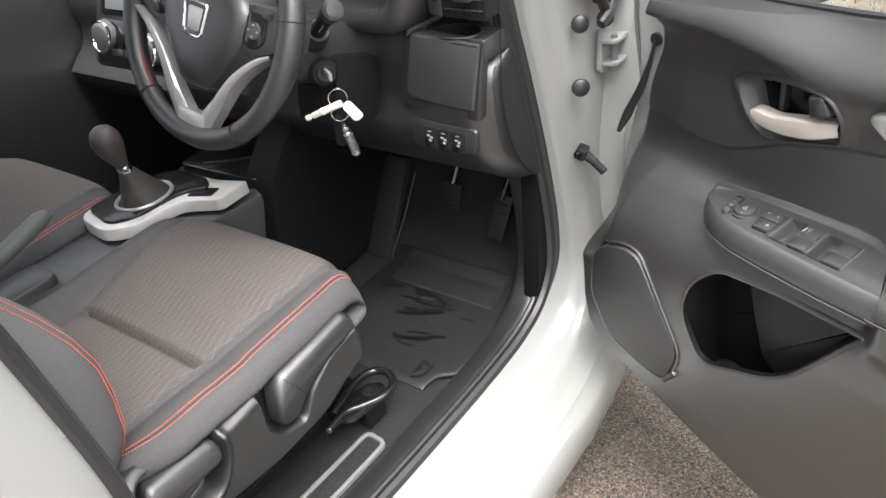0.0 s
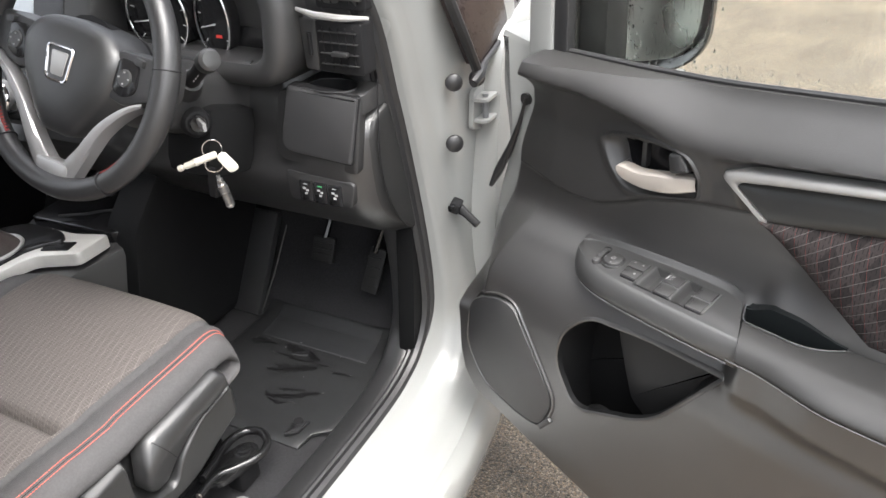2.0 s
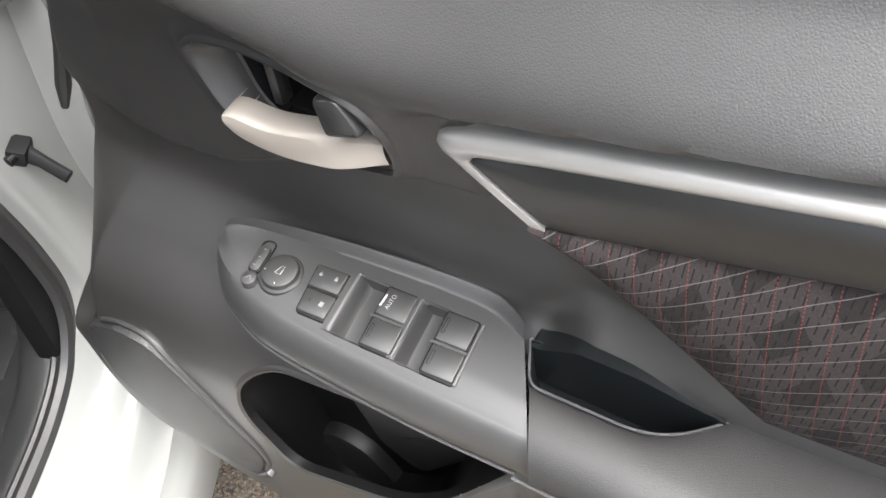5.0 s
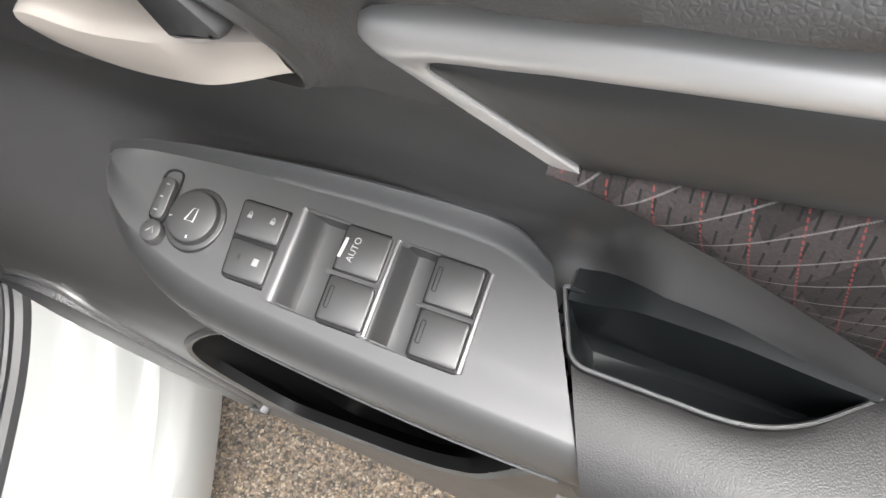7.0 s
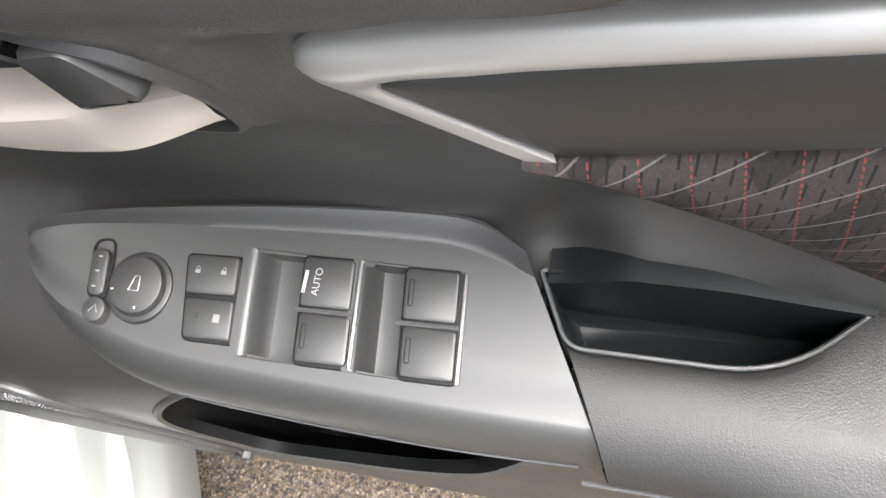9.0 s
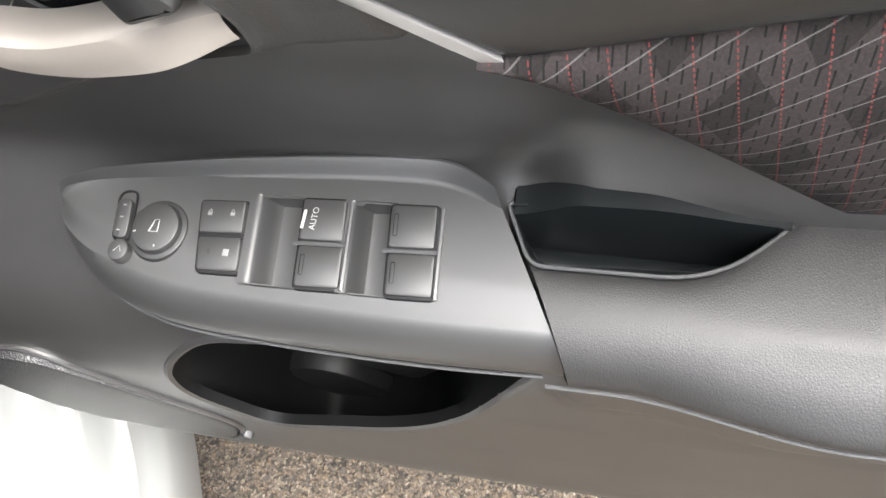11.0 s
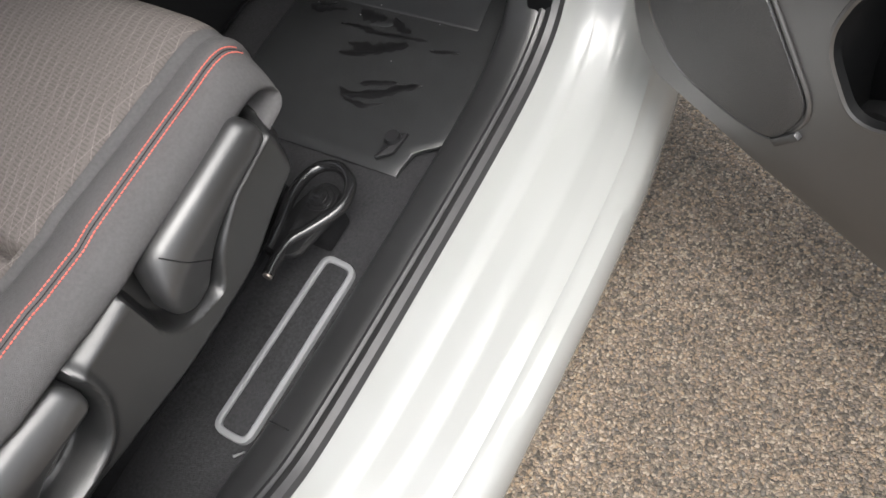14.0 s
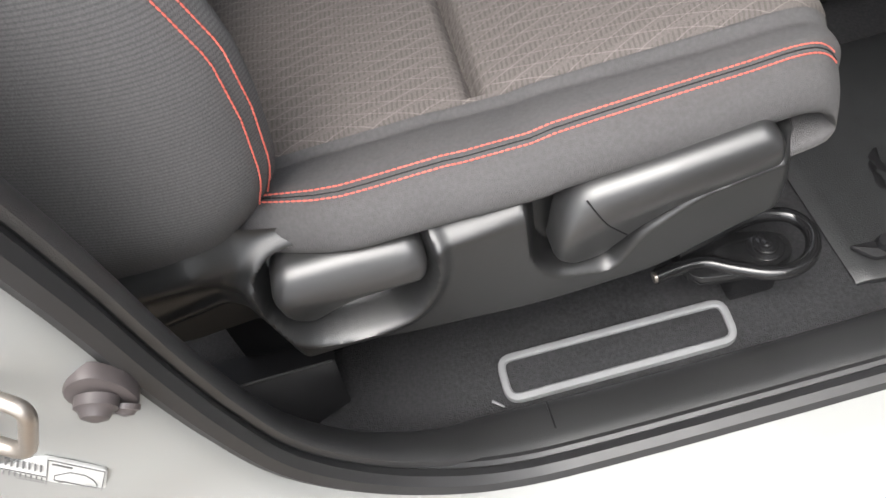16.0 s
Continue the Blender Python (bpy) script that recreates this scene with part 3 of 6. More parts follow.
for a in (0.011, 0.028):
    part("printed_wheel", tube([lp(a, 0.0245), lp(a, 0.0246) + Vector((0.0003, 0, 0))], 0.0026, 10), INK, lab)

# ---- floor ----
rows = []
FP = [(-1.0, 0.230), (-0.1, 0.230), (0.10, 0.234), (0.30, 0.236), (0.46, 0.238), (0.52, 0.244), (0.58, 0.238), (0.64, 0.230), (0.85, 0.230), (0.95, 0.243), (1.03, 0.30), (1.10, 0.42), (1.14, 0.60), (1.14, 1.0)]
for x in np.linspace(-0.68, 0.59, 60):
    tun = 0.16 * (1 - ease(0.07, 0.13, abs(x + 0.06)))
    side = 0.007 * ease(0.525, 0.56, x)
    rows.append([Vector((x, y, z + (tun if y < 1.1 else 0) + side * (y < 0.9))) for y, z in FP])
floor = part("floor", loft(rows), CARPET)
tagged(floor, "charcoal carpet of the car floor", "floor", kind="structure")
kick = rounded([(0.86, 0.24), (1.12, 0.24), (1.12, 0.62), (0.90, 0.62), (0.885, 0.45)], 0.03, 4)
# near-black base colour carries the footwell's shade
part("kick_panel", slab(kick, lambda u, v, w: Vector((w, u, v)), 0.60, 0.563, 0.006), SHADEM, body, "black footwell side panel")
part("panel_clip", box((0.566, 0.925, 0.492), (0.008, 0.010, 0.012), 0.002), PRINT, body)
part("panel_clip", box((0.562, 0.95, 0.455), (0.012, 0.03, 0.02), 0.004), DARK, body)
part("panel_clip", box((0.562, 0.955, 0.415), (0.012, 0.035, 0.025), 0.004), DARK, body)
# ---- driver door ----
door = thing("driver_door", dw(0, 0, 0.22), "open driver door with black inner trim and rain-wet window", "car door")
LEFT = [(0.20, 0.05), (0.32, 0.03), (0.345, -0.005), (0.375, -0.028), (0.42, -0.036), (0.48, -0.036), (0.52, -0.040), (0.56, -0.047), (0.60, -0.045), (0.642, -0.033), (0.70, -0.008), (0.744, 0.006), (0.82, 0.030), (0.86, 0.042), (0.89, 0.047), (0.905, 0.050), (0.93, 0.058), (1.05, 0.074)]
BOT = [(-0.05, 0.36), (0.0, 0.345), (0.10, 0.315), (0.20, 0.285), (0.33, 0.245), (0.46, 0.228), (0.60, 0.225), (1.0, 0.235)]
TOP = [(-0.05, 0.935), (0.08, 0.938), (0.21, 0.942), (0.34, 0.950), (0.53, 0.969), (0.61, 0.980), (1.0, 1.035)]
BASE = [(0.20, 0.060), (0.25, 0.074), (0.32, 0.082), (0.45, 0.082), (0.56, 0.080), (0.60, 0.070), (0.63, 0.054), (0.655, 0.030), (0.68, 0.006), (0.70, -0.006), (0.76, -0.008), (0.80, 0.002), (0.85, 0.013), (0.875, 0.021), (0.888, 0.024), (0.897, 0.021), (0.912, 0.008), (0.930, -0.012), (0.950, -0.030), (1.05, -0.034)]
LINE = [(0.0, 0.760), (0.07, 0.748), (0.13, 0.738), (0.182, 0.741), (0.20, 0.748), (0.225, 0.758), (0.264, 0.776), (0.296, 0.787), (0.342, 0.8015), (0.388, 0.811), (0.411, 0.8155), (0.44, 0.819), (0.50, 0.82)]
SPK = rounded([(0.000, 0.540), (0.060, 0.572), (0.105, 0.572), (0.150, 0.500), (0.196, 0.425), (0.165, 0.352), (0.110, 0.352), (0.030, 0.372), (-0.012, 0.440)], 0.03, 6)
POCK = rounded([(0.186, 0.510), (0.203, 0.573), (0.240, 0.607), (0.33, 0.615), (0.454, 0.619), (0.415, 0.566), (0.376, 0.512), (0.340, 0.484), (0.287, 0.462), (0.229, 0.436)], [0.03, 0.03, 0.02, 0.02, 0.003, 0.03, 0.04, 0.03, 0.02, 0.03], 6)
BOWL = rounded([(0.186, 0.848), (0.201, 0.860), (0.252, 0.8725), (0.308, 0.8775), (0.344, 0.872), (0.358, 0.840), (0.354, 0.814), (0.300, 0.796), (0.250, 0.782), (0.226, 0.790), (0.203, 0.814)], [0.006, 0.012, 0.02, 0.02, 0.02, 0.02, 0.008, 0.03, 0.015, 0.015, 0.02], 5)
RISE = [(0, 0.038), (0.07, 0.037), (0.13, 0.033), (0.20, 0.026), (0.26, 0.015), (0.30, 0.005), (0.34, -0.002), (0.40, 0.003), (0.50, 0.0116), (0.60, 0.0215), (0.70, 0.0324), (0.85, 0.046), (1.0, 0.052)]
CUP = rounded([(0.435, 0.001), (0.450, 0.034), (0.535, 0.034), (0.574, -0.002)], [0.003, 0.008, 0.045, 0.004], 6)
SMOOTH = [(x, sum(lerp(RISE, x + d) for d in (-0.045, -0.03, -0.015, 0.0, 0.015, 0.03, 0.045)) / 7) for x in np.linspace(-0.12, 1.0, 113)]


def rise_at(s):
    """How far the pad's ridge climbs along the door."""
    return lerp(SMOOTH, s)


BASES = ([a for a, _ in BASE], [b for _, b in BASE])


def smooth_base(z):
    return sum(float(np.interp(z + d, *BASES)) for d in (-0.012, -0.006, 0.0, 0.006, 0.012)) / 5


def trim_depth(s, z):
    rise = rise_at(s) * ease(0.70, 0.86, z)
    n = smooth_base(z - rise)
    # padded upper card stands proud of the hollow above the switches
    n -= 0.012 * (1 - ease(-0.006, 0.006, z - lerp(LINE, s))) * ease(0.66, 0.70, z) * (1 - ease(0.47, 0.56, s))
    if s > 0.44:
        k = ease(0.44, 0.48, s)
        low = 0.081 + 0.010 * ease(0.5, 0.58, s)
        want = low if z < 0.664 else (low * (1 - ease(0.664, 0.672, z)) + 0.004 * ease(0.664, 0.672, z))
        n += (want - n) * k * ease(0.58, 0.62, z) * (1 - ease(0.68, 0.74, z))
    top = 0.8768 + (s - 0.42) * 0.165
    n -= max(0.0, n - 0.010 + 0.016 * ease(0.400, 0.425, s)) * ease(0.366, 0.388, s) * (1 - ease(top + 0.002, top + 0.014, z)) * ease(0.74, 0.78, z)
    lf = lerp(LEFT, z)
    # the front flank falls away from a ridge to the leading edge
    k = ease(0.50, 0.58, z) * (1 - ease(0.885, 0.912, z))
    wide = 0.080 - 0.022 * ease(0.78, 0.88, z)
    t = min(max((s - lf) / wide, 0), 1)
    lip = -0.030 + 0.026 * ease(0.70, 0.86, z)
    n += (lip + (n - lip) * t ** 0.85 - n) * k
    n += 0.010 * (1 - ease(0.075, 0.17, s)) * ease(0.84, 0.90, z)
    n -= 0.014 * (1 - ease(0.0, 0.010, s - lf)) ** 2
    crease = 0.886 + rise_at(s)
    n -= 0.020 * ease(0.0, 0.018, crease - z) * (1 - ease(0.045, 0.15, crease - z)) * (1 - ease(0.20, 0.42, s))
    d = inside(BOWL, s, z)
    n += 0.005 * (1 - ease(0.0, 0.016, abs(d)))
    return n


NV, NU = 200, 240
vs = []
us = np.linspace(0, 1, NU)
us = us * 0.70 + us ** 3 * 0.30
for b in np.linspace(0, 1, NV):
    row = []
    for a in us:
        s = a
        for _ in range(2):
            z = lerp(BOT, s) + b * (lerp(TOP, s) - lerp(BOT, s))
            lf = lerp(LEFT, z)
            s = lf + a * (0.98 - lf)
        row.append((dw(s, trim_depth(s, z), z), s, z))
    vs.append(row)
card, pad = ([], []), ([], [])
keys = {}


def corner(half, i, j):
    """The index of a grid point in one half of the card."""
    if (id(half), i, j) not in keys:
        keys[id(half), i, j] = len(half[0])
        half[0].append(vs[i][j][0])
    return keys[id(half), i, j]


for i in range(NV - 1):
    for j in range(NU - 1):
        q = (vs[i][j], vs[i][j + 1], vs[i + 1][j + 1], vs[i + 1][j])
        cs, cz = sum(v[1] for v in q) / 4, sum(v[2] for v in q) / 4
        if 0.17 < cs < 0.48 and 0.43 < cz < 0.66 and inside(POCK, cs, cz) > 0.001:
            continue
        if 0.17 < cs < 0.36 and cz > 0.77 and inside(BOWL, cs, cz) > 0.009:
            continue
        if 0.434 < cs < 0.574 and 0.58 < cz < 0.690:
            ns = [trim_depth(v[1], v[2]) for v in q]
            if any(inside(CUP, cs, k) > -0.001 for k in (max(min(ns), 0.006), max(ns), 0.5 * (min(ns) + max(ns)))):
                continue
        half = pad if cz > lerp(LINE, cs) - 0.001 else card
        half[1].append([corner(half, *c) for c in ((i, j), (i, j + 1), (i + 1, j + 1), (i + 1, j))])
# the pad's upper side runs back to the glass
prev = [corner(pad, NV - 1, j) for j in range(NU)]
for k in (0.12, 0.3, 0.55, 0.8, 1.0):
    cur = []
    for _, s, z in vs[-1]:
        n = trim_depth(s, z)
        cur.append(len(pad[0]))
        pad[0].append(dw(s, n + (-0.040 - n) * k, z + 0.10 * max(n + 0.030, 0) * math.sin(1.57 * k)))
    for j in range(NU - 1):
        pad[1].append((prev[j], prev[j + 1], cur[j + 1], cur[j]))
    prev = cur
for half, nm, m_, lb in ((card, "trim_panel", TRIM, "black moulded lower door card"), (pad, "upper_pad", PADM, "black grained padded upper door card")):
    me = bpy.data.meshes.new(nm)
    me.from_pydata([tuple(v) for v in half[0]], [], [tuple(f) for f in half[1]])
    bm = bmesh.new()
    bm.from_mesh(me)
    bpy.data.meshes.remove(me)
    part(nm, bm, m_, door, lb)


def on_trim(outline, lift=0.0):
    return [dw(p[0], trim_depth(p[0], p[1]) + lift, p[1]) for p in outline]


# map pocket: lip, wall, floor, and the cup wall inside it
rows = [on_trim(inset(POCK, -0.004), -0.001), on_trim(inset(POCK, -0.0025), 0.0014), on_trim(inset(POCK, 0.0), 0.0018), on_trim(inset(POCK, 0.0025), 0.0)]


def sunk(outline, k):
    """The pocket runs on below its lip."""
    return [Vector((p[0], p[1] - 0.13 * k * ease(0.575, 0.47, p[1]))) for p in outline]


for k, d, q in ((0.004, -0.008, 0.0), (0.004, -0.012, 0.35), (0.005, -0.018, 0.8), (0.006, -0.030, 1.0)):
    rows.append([dw(p[0], trim_depth(o[0], o[1]) + d, p[1]) for p, o in zip(sunk(inset(POCK, k), q), inset(POCK, k))])
rows.append([dw(p[0], 0.004, p[1]) for p in sunk(inset(POCK, 0.010), 1.0)])
pocket = part("door_pocket", loft(rows[:4], ring=True), TRIM, door, "open black map pocket")
# the pocket's inner shade is put into this darker base colour
part("pocket_wall", loft(rows[3:], ring=True), SHADEM, pocket)
part("pocket_back", slab(sunk(inset(POCK, 0.004), 1.0), lambda u, v, w: dw(u, w, v), -0.02, 0.008, 0.002), SHADEM, pocket)
rb = rounded([(0.262, 0.612), (0.448, 0.614), (0.400, 0.530), (0.340, 0.440), (0.2985, 0.470), (0.2740, 0.550)], [0.01, 0.004, 0.02, 0.02, 0.01, 0.03], 4)
# rear and bottle walls get the paler tone, as if catching light
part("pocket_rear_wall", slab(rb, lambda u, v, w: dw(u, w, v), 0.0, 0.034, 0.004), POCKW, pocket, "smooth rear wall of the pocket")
cw = rounded([(0.105, 0.310), (0.160, 0.338), (0.196, 0.378), (0.226, 0.400), (0.262, 0.394), (0.290, 0.350), (0.300, 0.315)], [0.005, 0.03, 0.03, 0.03, 0.03, 0.02, 0.005], 6)
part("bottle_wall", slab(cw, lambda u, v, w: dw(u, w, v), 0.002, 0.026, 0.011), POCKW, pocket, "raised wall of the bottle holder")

# speaker grille with its raised frame
part("speaker_frame", tube(on_trim(SPK, 0.001), 0.0026, 8, closed=True), TRIM, door)
grille = part("speaker_grille", slab(inset(SPK, 0.004), lambda u, v, w: dw(u, w, v), 0.06, 0.0865, 0.003), GRILLE, door, "fine black speaker grille")
part("badge_tab", slab(rounded([(0.158, 0.360), (0.182, 0.390), (0.190, 0.384), (0.166, 0.354)], 0.003, 3), lambda u, v, w: dw(u, w, v), 0.08, 0.0885, 0.002), SATIN, grille, "small satin tab")

# inner handle in its bowl
HOL = rounded([(0.226, 0.838), (0.2195, 0.859), (0.2492, 0.867), (0.3067, 0.872), (0.336, 0.866), (0.351, 0.842), (0.350, 0.820), (0.296, 0.803), (0.250, 0.805), (0.239, 0.811), (0.231, 0.822)], [0.01, 0.004, 0.01, 0.012, 0.012, 0.01, 0.006, 0.02, 0.008, 0.008, 0.01], 5)
rows = [on_trim(inset(BOWL, -0.004), -0.002), on_trim(inset(BOWL, 0.0), 0.0030)]
for q, d in ((0.10, 0.0036), (0.22, 0.0020), (0.5, -0.004), (0.8, -0.007), (0.95, -0.0075), (1.0, -0.010)):
    mid = [a.lerp(b, q) for a, b in zip(inset(BOWL, 0.001), HOL)]
    rows.append(on_trim(mid, d))
handle = part("handle_bezel", loft(rows, ring=True), SATIN, door, "satin black handle surround")
rows = [on_trim(HOL, -0.009), on_trim(inset(HOL, 0.002), -0.016)] + [[dw(p[0], n, p[1]) for p in inset(HOL, k)] for n, k in ((-0.025, 0.004), (-0.040, 0.008))]
bm = loft(rows, ring=True)
bm.verts.ensure_lookup_table()
bm.faces.new(bm.verts[-len(HOL):])
part("handle_hollow", bm, GLOSSB, handle, "glossy black hollow behind the handle")
HT = spline([(0.2325, 0.8275), (0.2430, 0.8305), (0.2680, 0.8290), (0.3050, 0.8360), (0.3490, 0.8415)], 6)
HB = spline([(0.2350, 0.818), (0.2480, 0.8095), (0.2800, 0.8065), (0.3200, 0.8125), (0.3520, 0.8235)], 6)
rows = []
for q, n in ((0.04, 0.000), (0.0, 0.013), (0.03, 0.0168), (0.10, 0.0190), (0.30, 0.0200), (0.60, 0.0200), (0.88, 0.0190), (0.96, 0.0165), (1, 0.012), (0.98, -0.006)):
    rows.append([dw(a[0] + (b[0] - a[0]) * q, n - 0.010 * ease(0.02, 0.0, i / 24) - 0.008 * ease(0.7, 1.0, i / 24), a[1] + (b[1] - a[1]) * q) for i, (a, b) in enumerate(zip(HT, HB))])
part("release_lever", loft(rows), CREAM, handle, "champagne silver release lever")
part("lock_tab", slab(rounded([(0.313, 0.869), (0.331, 0.8735), (0.345, 0.851), (0.318, 0.8425)], 0.005, 4), lambda u, v, w: dw(u, w, v), -0.01, 0.0225, 0.004), SATIN, handle, "satin black lock tab")
part("hollow_rib", box(dw(0.259, -0.012, 0.846), (0.008, 0.012, 0.044), 0.003, pose(0, 0, 0, 0, 0, -22)), SATIN, handle)

# door shell, window frame, glass
fe = spline([(-0.058, 0.945), (-0.064, 0.86), (-0.052, 0.75), (-0.078, 0.65), (-0.092, 0.56), (-0.095, 0.45), (-0.085, 0.37), (-0.03, 0.30), (0.12, 0.235), (0.40, 0.20), (0.97, 0.19)], 5)
outl = [Vector((p[0], p[1])) for p in fe] + [Vector((0.99, 0.985)), Vector((0.61, 0.935)), Vector((0.34, 0.90)), Vector((0.1, 0.905)), Vector((0.05, 0.925))]
part("door_shell", slab(outl, lambda u, v, w: dw(u, w, v), -0.14, -0.062, 0.012), WHITE, door, "white painted door shell")
part("edge_seal", tube([dw(q, -0.056, z) for z, q in ((0.845, -0.004), (0.80, -0.018), (0.75, -0.040), (0.70, -0.068), (0.665, -0.088))], [0.002, 0.004, 0.006, 0.008, 0.004], 8), RUBBER, door, "black rubber edge seal")
part("edge_grommet", tube([dw(-0.006, -0.064, 0.842), dw(-0.006, -0.056, 0.842)], 0.010, 12), RUBBER, door)
part("window_frame", slab([Vector(p) for p in ((0.030, 0.925), (0.074, 0.925), (0.076, 1.42), (0.036, 1.42))], lambda u, v, w: dw(u, w, v), -0.07, -0.025, 0.006), WHITE, door, "white window frame post")
part("frame_seal", slab([Vector(p) for p in ((0.074, 0.930), (0.100, 0.930), (0.102, 1.42), (0.076, 1.42))], lambda u, v, w: dw(u, w, v), -0.06, -0.030, 0.004), RUBBER, door)
part("window_glass", slab([Vector(p) for p in ((0.100, 0.925), (0.98, 1.00), (0.98, 1.42), (0.102, 1.42))], lambda u, v, w: dw(u, w, v), -0.050, -0.046, 0.001), GLASS, door, "clear window glass with rain drops").visible_shadow = False
part("waist_seal", tube([dw(s, -0.036, lerp(TOP, s) + 0.003 + 0.004 * (1 - ease(0.1, 0.4, s))) for s in np.linspace(0.10, 0.97, 24)], 0.0028, 6, flat=1.5), RUBBER, door, "black waist seal")
rng = random.Random(5)
bm = bmesh.new()
for _ in range(1500):
    s = rng.uniform(0.11, 0.70)
    h = rng.random() ** (1.5 if s > 0.3 else 1.0) * 0.25
    if s > 0.25 and h > 0.015 and rng.random() < 0.94:
        continue
    z = lerp(TOP, s) + 0.004 + h
    r = rng.uniform(0.0008, 0.0022)
    c = dw(s, -0.0505, z)
    k = rng.uniform(0.8, 1.8)
    tip = bm.verts.new(c - ND * r * 0.6)
    rg = [bm.verts.new(c + UD * r * math.cos(q) + Vector((0, 0, r * k * math.sin(q)))) for q in np.linspace(0, 2 * math.pi, 7, endpoint=False)]
    for i in range(7):
        bm.faces.new((rg[i - 1], rg[i], tip))
tagged(part("rain_drops", bm, WATER, door, "clear rain drops"), kind="stuff")

# mirror outside the glass
mi = rounded([(0.072, 0.928), (0.130, 0.922), (0.208, 0.942), (0.237, 0.972), (0.237, 1.10), (0.072, 1.10)], [0.012, 0.02, 0.03, 0.03, 0.03, 0.02], 5)
bm = loft([[dw(0.075 + (p[0] - 0.075) * k, n, 1.02 + (p[1] - 1.02) * k) for p in inset(mi, -0.011)] for n, k in ((-0.150, 0.985), (-0.153, 1.0), (-0.165, 0.985), (-0.20, 0.80), (-0.24, 0.50))], ring=True)
mirror = part("door_mirror", bm, GLOSSB, door, "black-edged door mirror wet with rain")
part("mirror_glass", slab(inset(mi, 0.004), lambda u, v, w: dw(u, w, v) + ND * ((u - 0.17) * 0.10 - (v - 0.92) * 0.16), -0.165, -0.1430, 0.002), MIRRORM, mirror, "mirror glass with rain streaks")
bm = bmesh.new()
for _ in range(420):
    s, z = rng.uniform(0.088, 0.262), rng.uniform(0.915, 1.08)
    d = inside(mi, s, z)
    if d < -0.016 or (d > 0.01 and rng.random() < 0.55):
        continue
    r = rng.uniform(0.0010, 0.0026)
    c = dw(s, -0.1465 if d > 0 else -0.149, z) + ND * (s - 0.17) * 0.10
    k = rng.choice((1.0, 1.2, 4.0)) if d > 0 else 1.0
    tip = bm.verts.new(c + ND * r * 0.7)
    rg = [bm.verts.new(c + UD * r * 0.8 * math.cos(q) + Vector((0, 0, r * k * math.sin(q)))) for q in np.linspace(0, 2 * math.pi, 7, endpoint=False)]
    for i in range(7):
        bm.faces.new((rg[i - 1], rg[i], tip))
tagged(part("mirror_drops", bm, WATER, mirror, "clear rain drops"), kind="stuff")
part("mirror_foot", slab(rounded([(0.105, 0.875), (0.175, 0.88), (0.175, 0.918), (0.105, 0.912)], 0.008, 3), lambda u, v, w: dw(u, w, v), -0.22, -0.12, 0.006), WHITE, mirror, "white mirror foot")
part("mirror_sail", slab([Vector(p) for p in ((0.100, 0.930), (0.152, 0.938), (0.146, 1.12), (0.102, 1.14))], lambda u, v, w: dw(u, w, v), -0.10, -0.055, 0.004), DARK, mirror)

# switch panel with two scooped switch beds
TOPL = spline([(0.179, 0.014), (0.196, 0.006), (0.218, -0.001), (0.270, -0.009), (0.327, -0.015), (0.381, -0.018), (0.407, -0.016), (0.428, -0.004)], 14)
BOTL = spline([(0.179, 0.014), (0.177, 0.024), (0.188, 0.041), (0.210, 0.058), (0.252, 0.072), (0.314, 0.077), (0.397, 0.079), (0.470, 0.077)], 14)
PROF = [(0.0, 0.672), (0.0, 0.692), (0.006, 0.6985), (0.018, 0.7012), (0.035, 0.7016), (0.055, 0.7006), (0.085, 0.6980), (0.11, 0.6958)] + [(q, 0.6945 - 0.008 * (q - 0.12) - 0.0025 * ease(0.6, 0.85, q)) for q in np.linspace(0.13, 0.86, 46)] + [(0.90, 0.683), (0.94, 0.679), (0.97, 0.673), (0.99, 0.667), (1.0, 0.662), (0.99, 0.656), (0.96, 0.650), (0.90, 0.645)]


rows = []
for q, h in PROF:
    row = []
    for i, (a, b) in enumerate(zip(TOPL, BOTL)):
        s, n = a[0] + (b[0] - a[0]) * q, a[1] + (b[1] - a[1]) * q
        row.append(dw(s, n, h + min(0.0, 0.6900 - h) * (1 - ease(0, 9, i))))
    rows.append(row)
SCOOPS = ((0.3045, 0.3290), (0.3570, 0.3770))


def scoop_u(s, n, s0, s1):
    return (s - s0 - (n - 0.009) * 0.07) / (s1 - s0)


bm = loft(rows)
cut = []
for f in bm.faces:
    c = f.calc_center_median() - HINGE
    cs, cn = c.dot(UD), c.dot(ND)
    if c.z > 0.68 and 0.009 < cn < 0.0555 and any(-0.10 < scoop_u(cs, cn, a, b) < 1.1 for a, b in SCOOPS):
        cut.append(f)
bmesh.ops.delete(bm, geom=cut, context="FACES")
panel = part("switch_panel", bm, PANELM, door, "satin black window switch panel")


def top_z(n):
    return 0.6945 - 0.06 * max(n, 0) * 1.6


for s0, s1 in SCOOPS:
    rows = []
    for n in [0.0075, 0.0080] + list(np.linspace(0.0085, 0.0560, 12)) + [0.0565, 0.0570]:
        side = 0.0 if n in (0.0075, 0.0570) else 1.0
        row = []
        for u in (-0.24, -0.12, -0.05, 0.0, 0.04, 0.08, 0.14, 0.2, 0.27, 0.34, 0.4, 0.5, 0.6, 0.7, 0.8, 0.9, 1.0, 1.15):
            d = 0.0130 * ease(-0.04, 0.36, u) * (1 - 0.25 * max(u - 0.45, 0) ** 1.5) * side
            row.append(dw(s0 + u * (s1 - s0) + (n - 0.009) * 0.07, n, top_z(n) + 0.0007 - d))
        rows.append(row)
    part("finger_scoop", loft(rows), PANELM, panel, "curved finger scoop ahead of the switches")


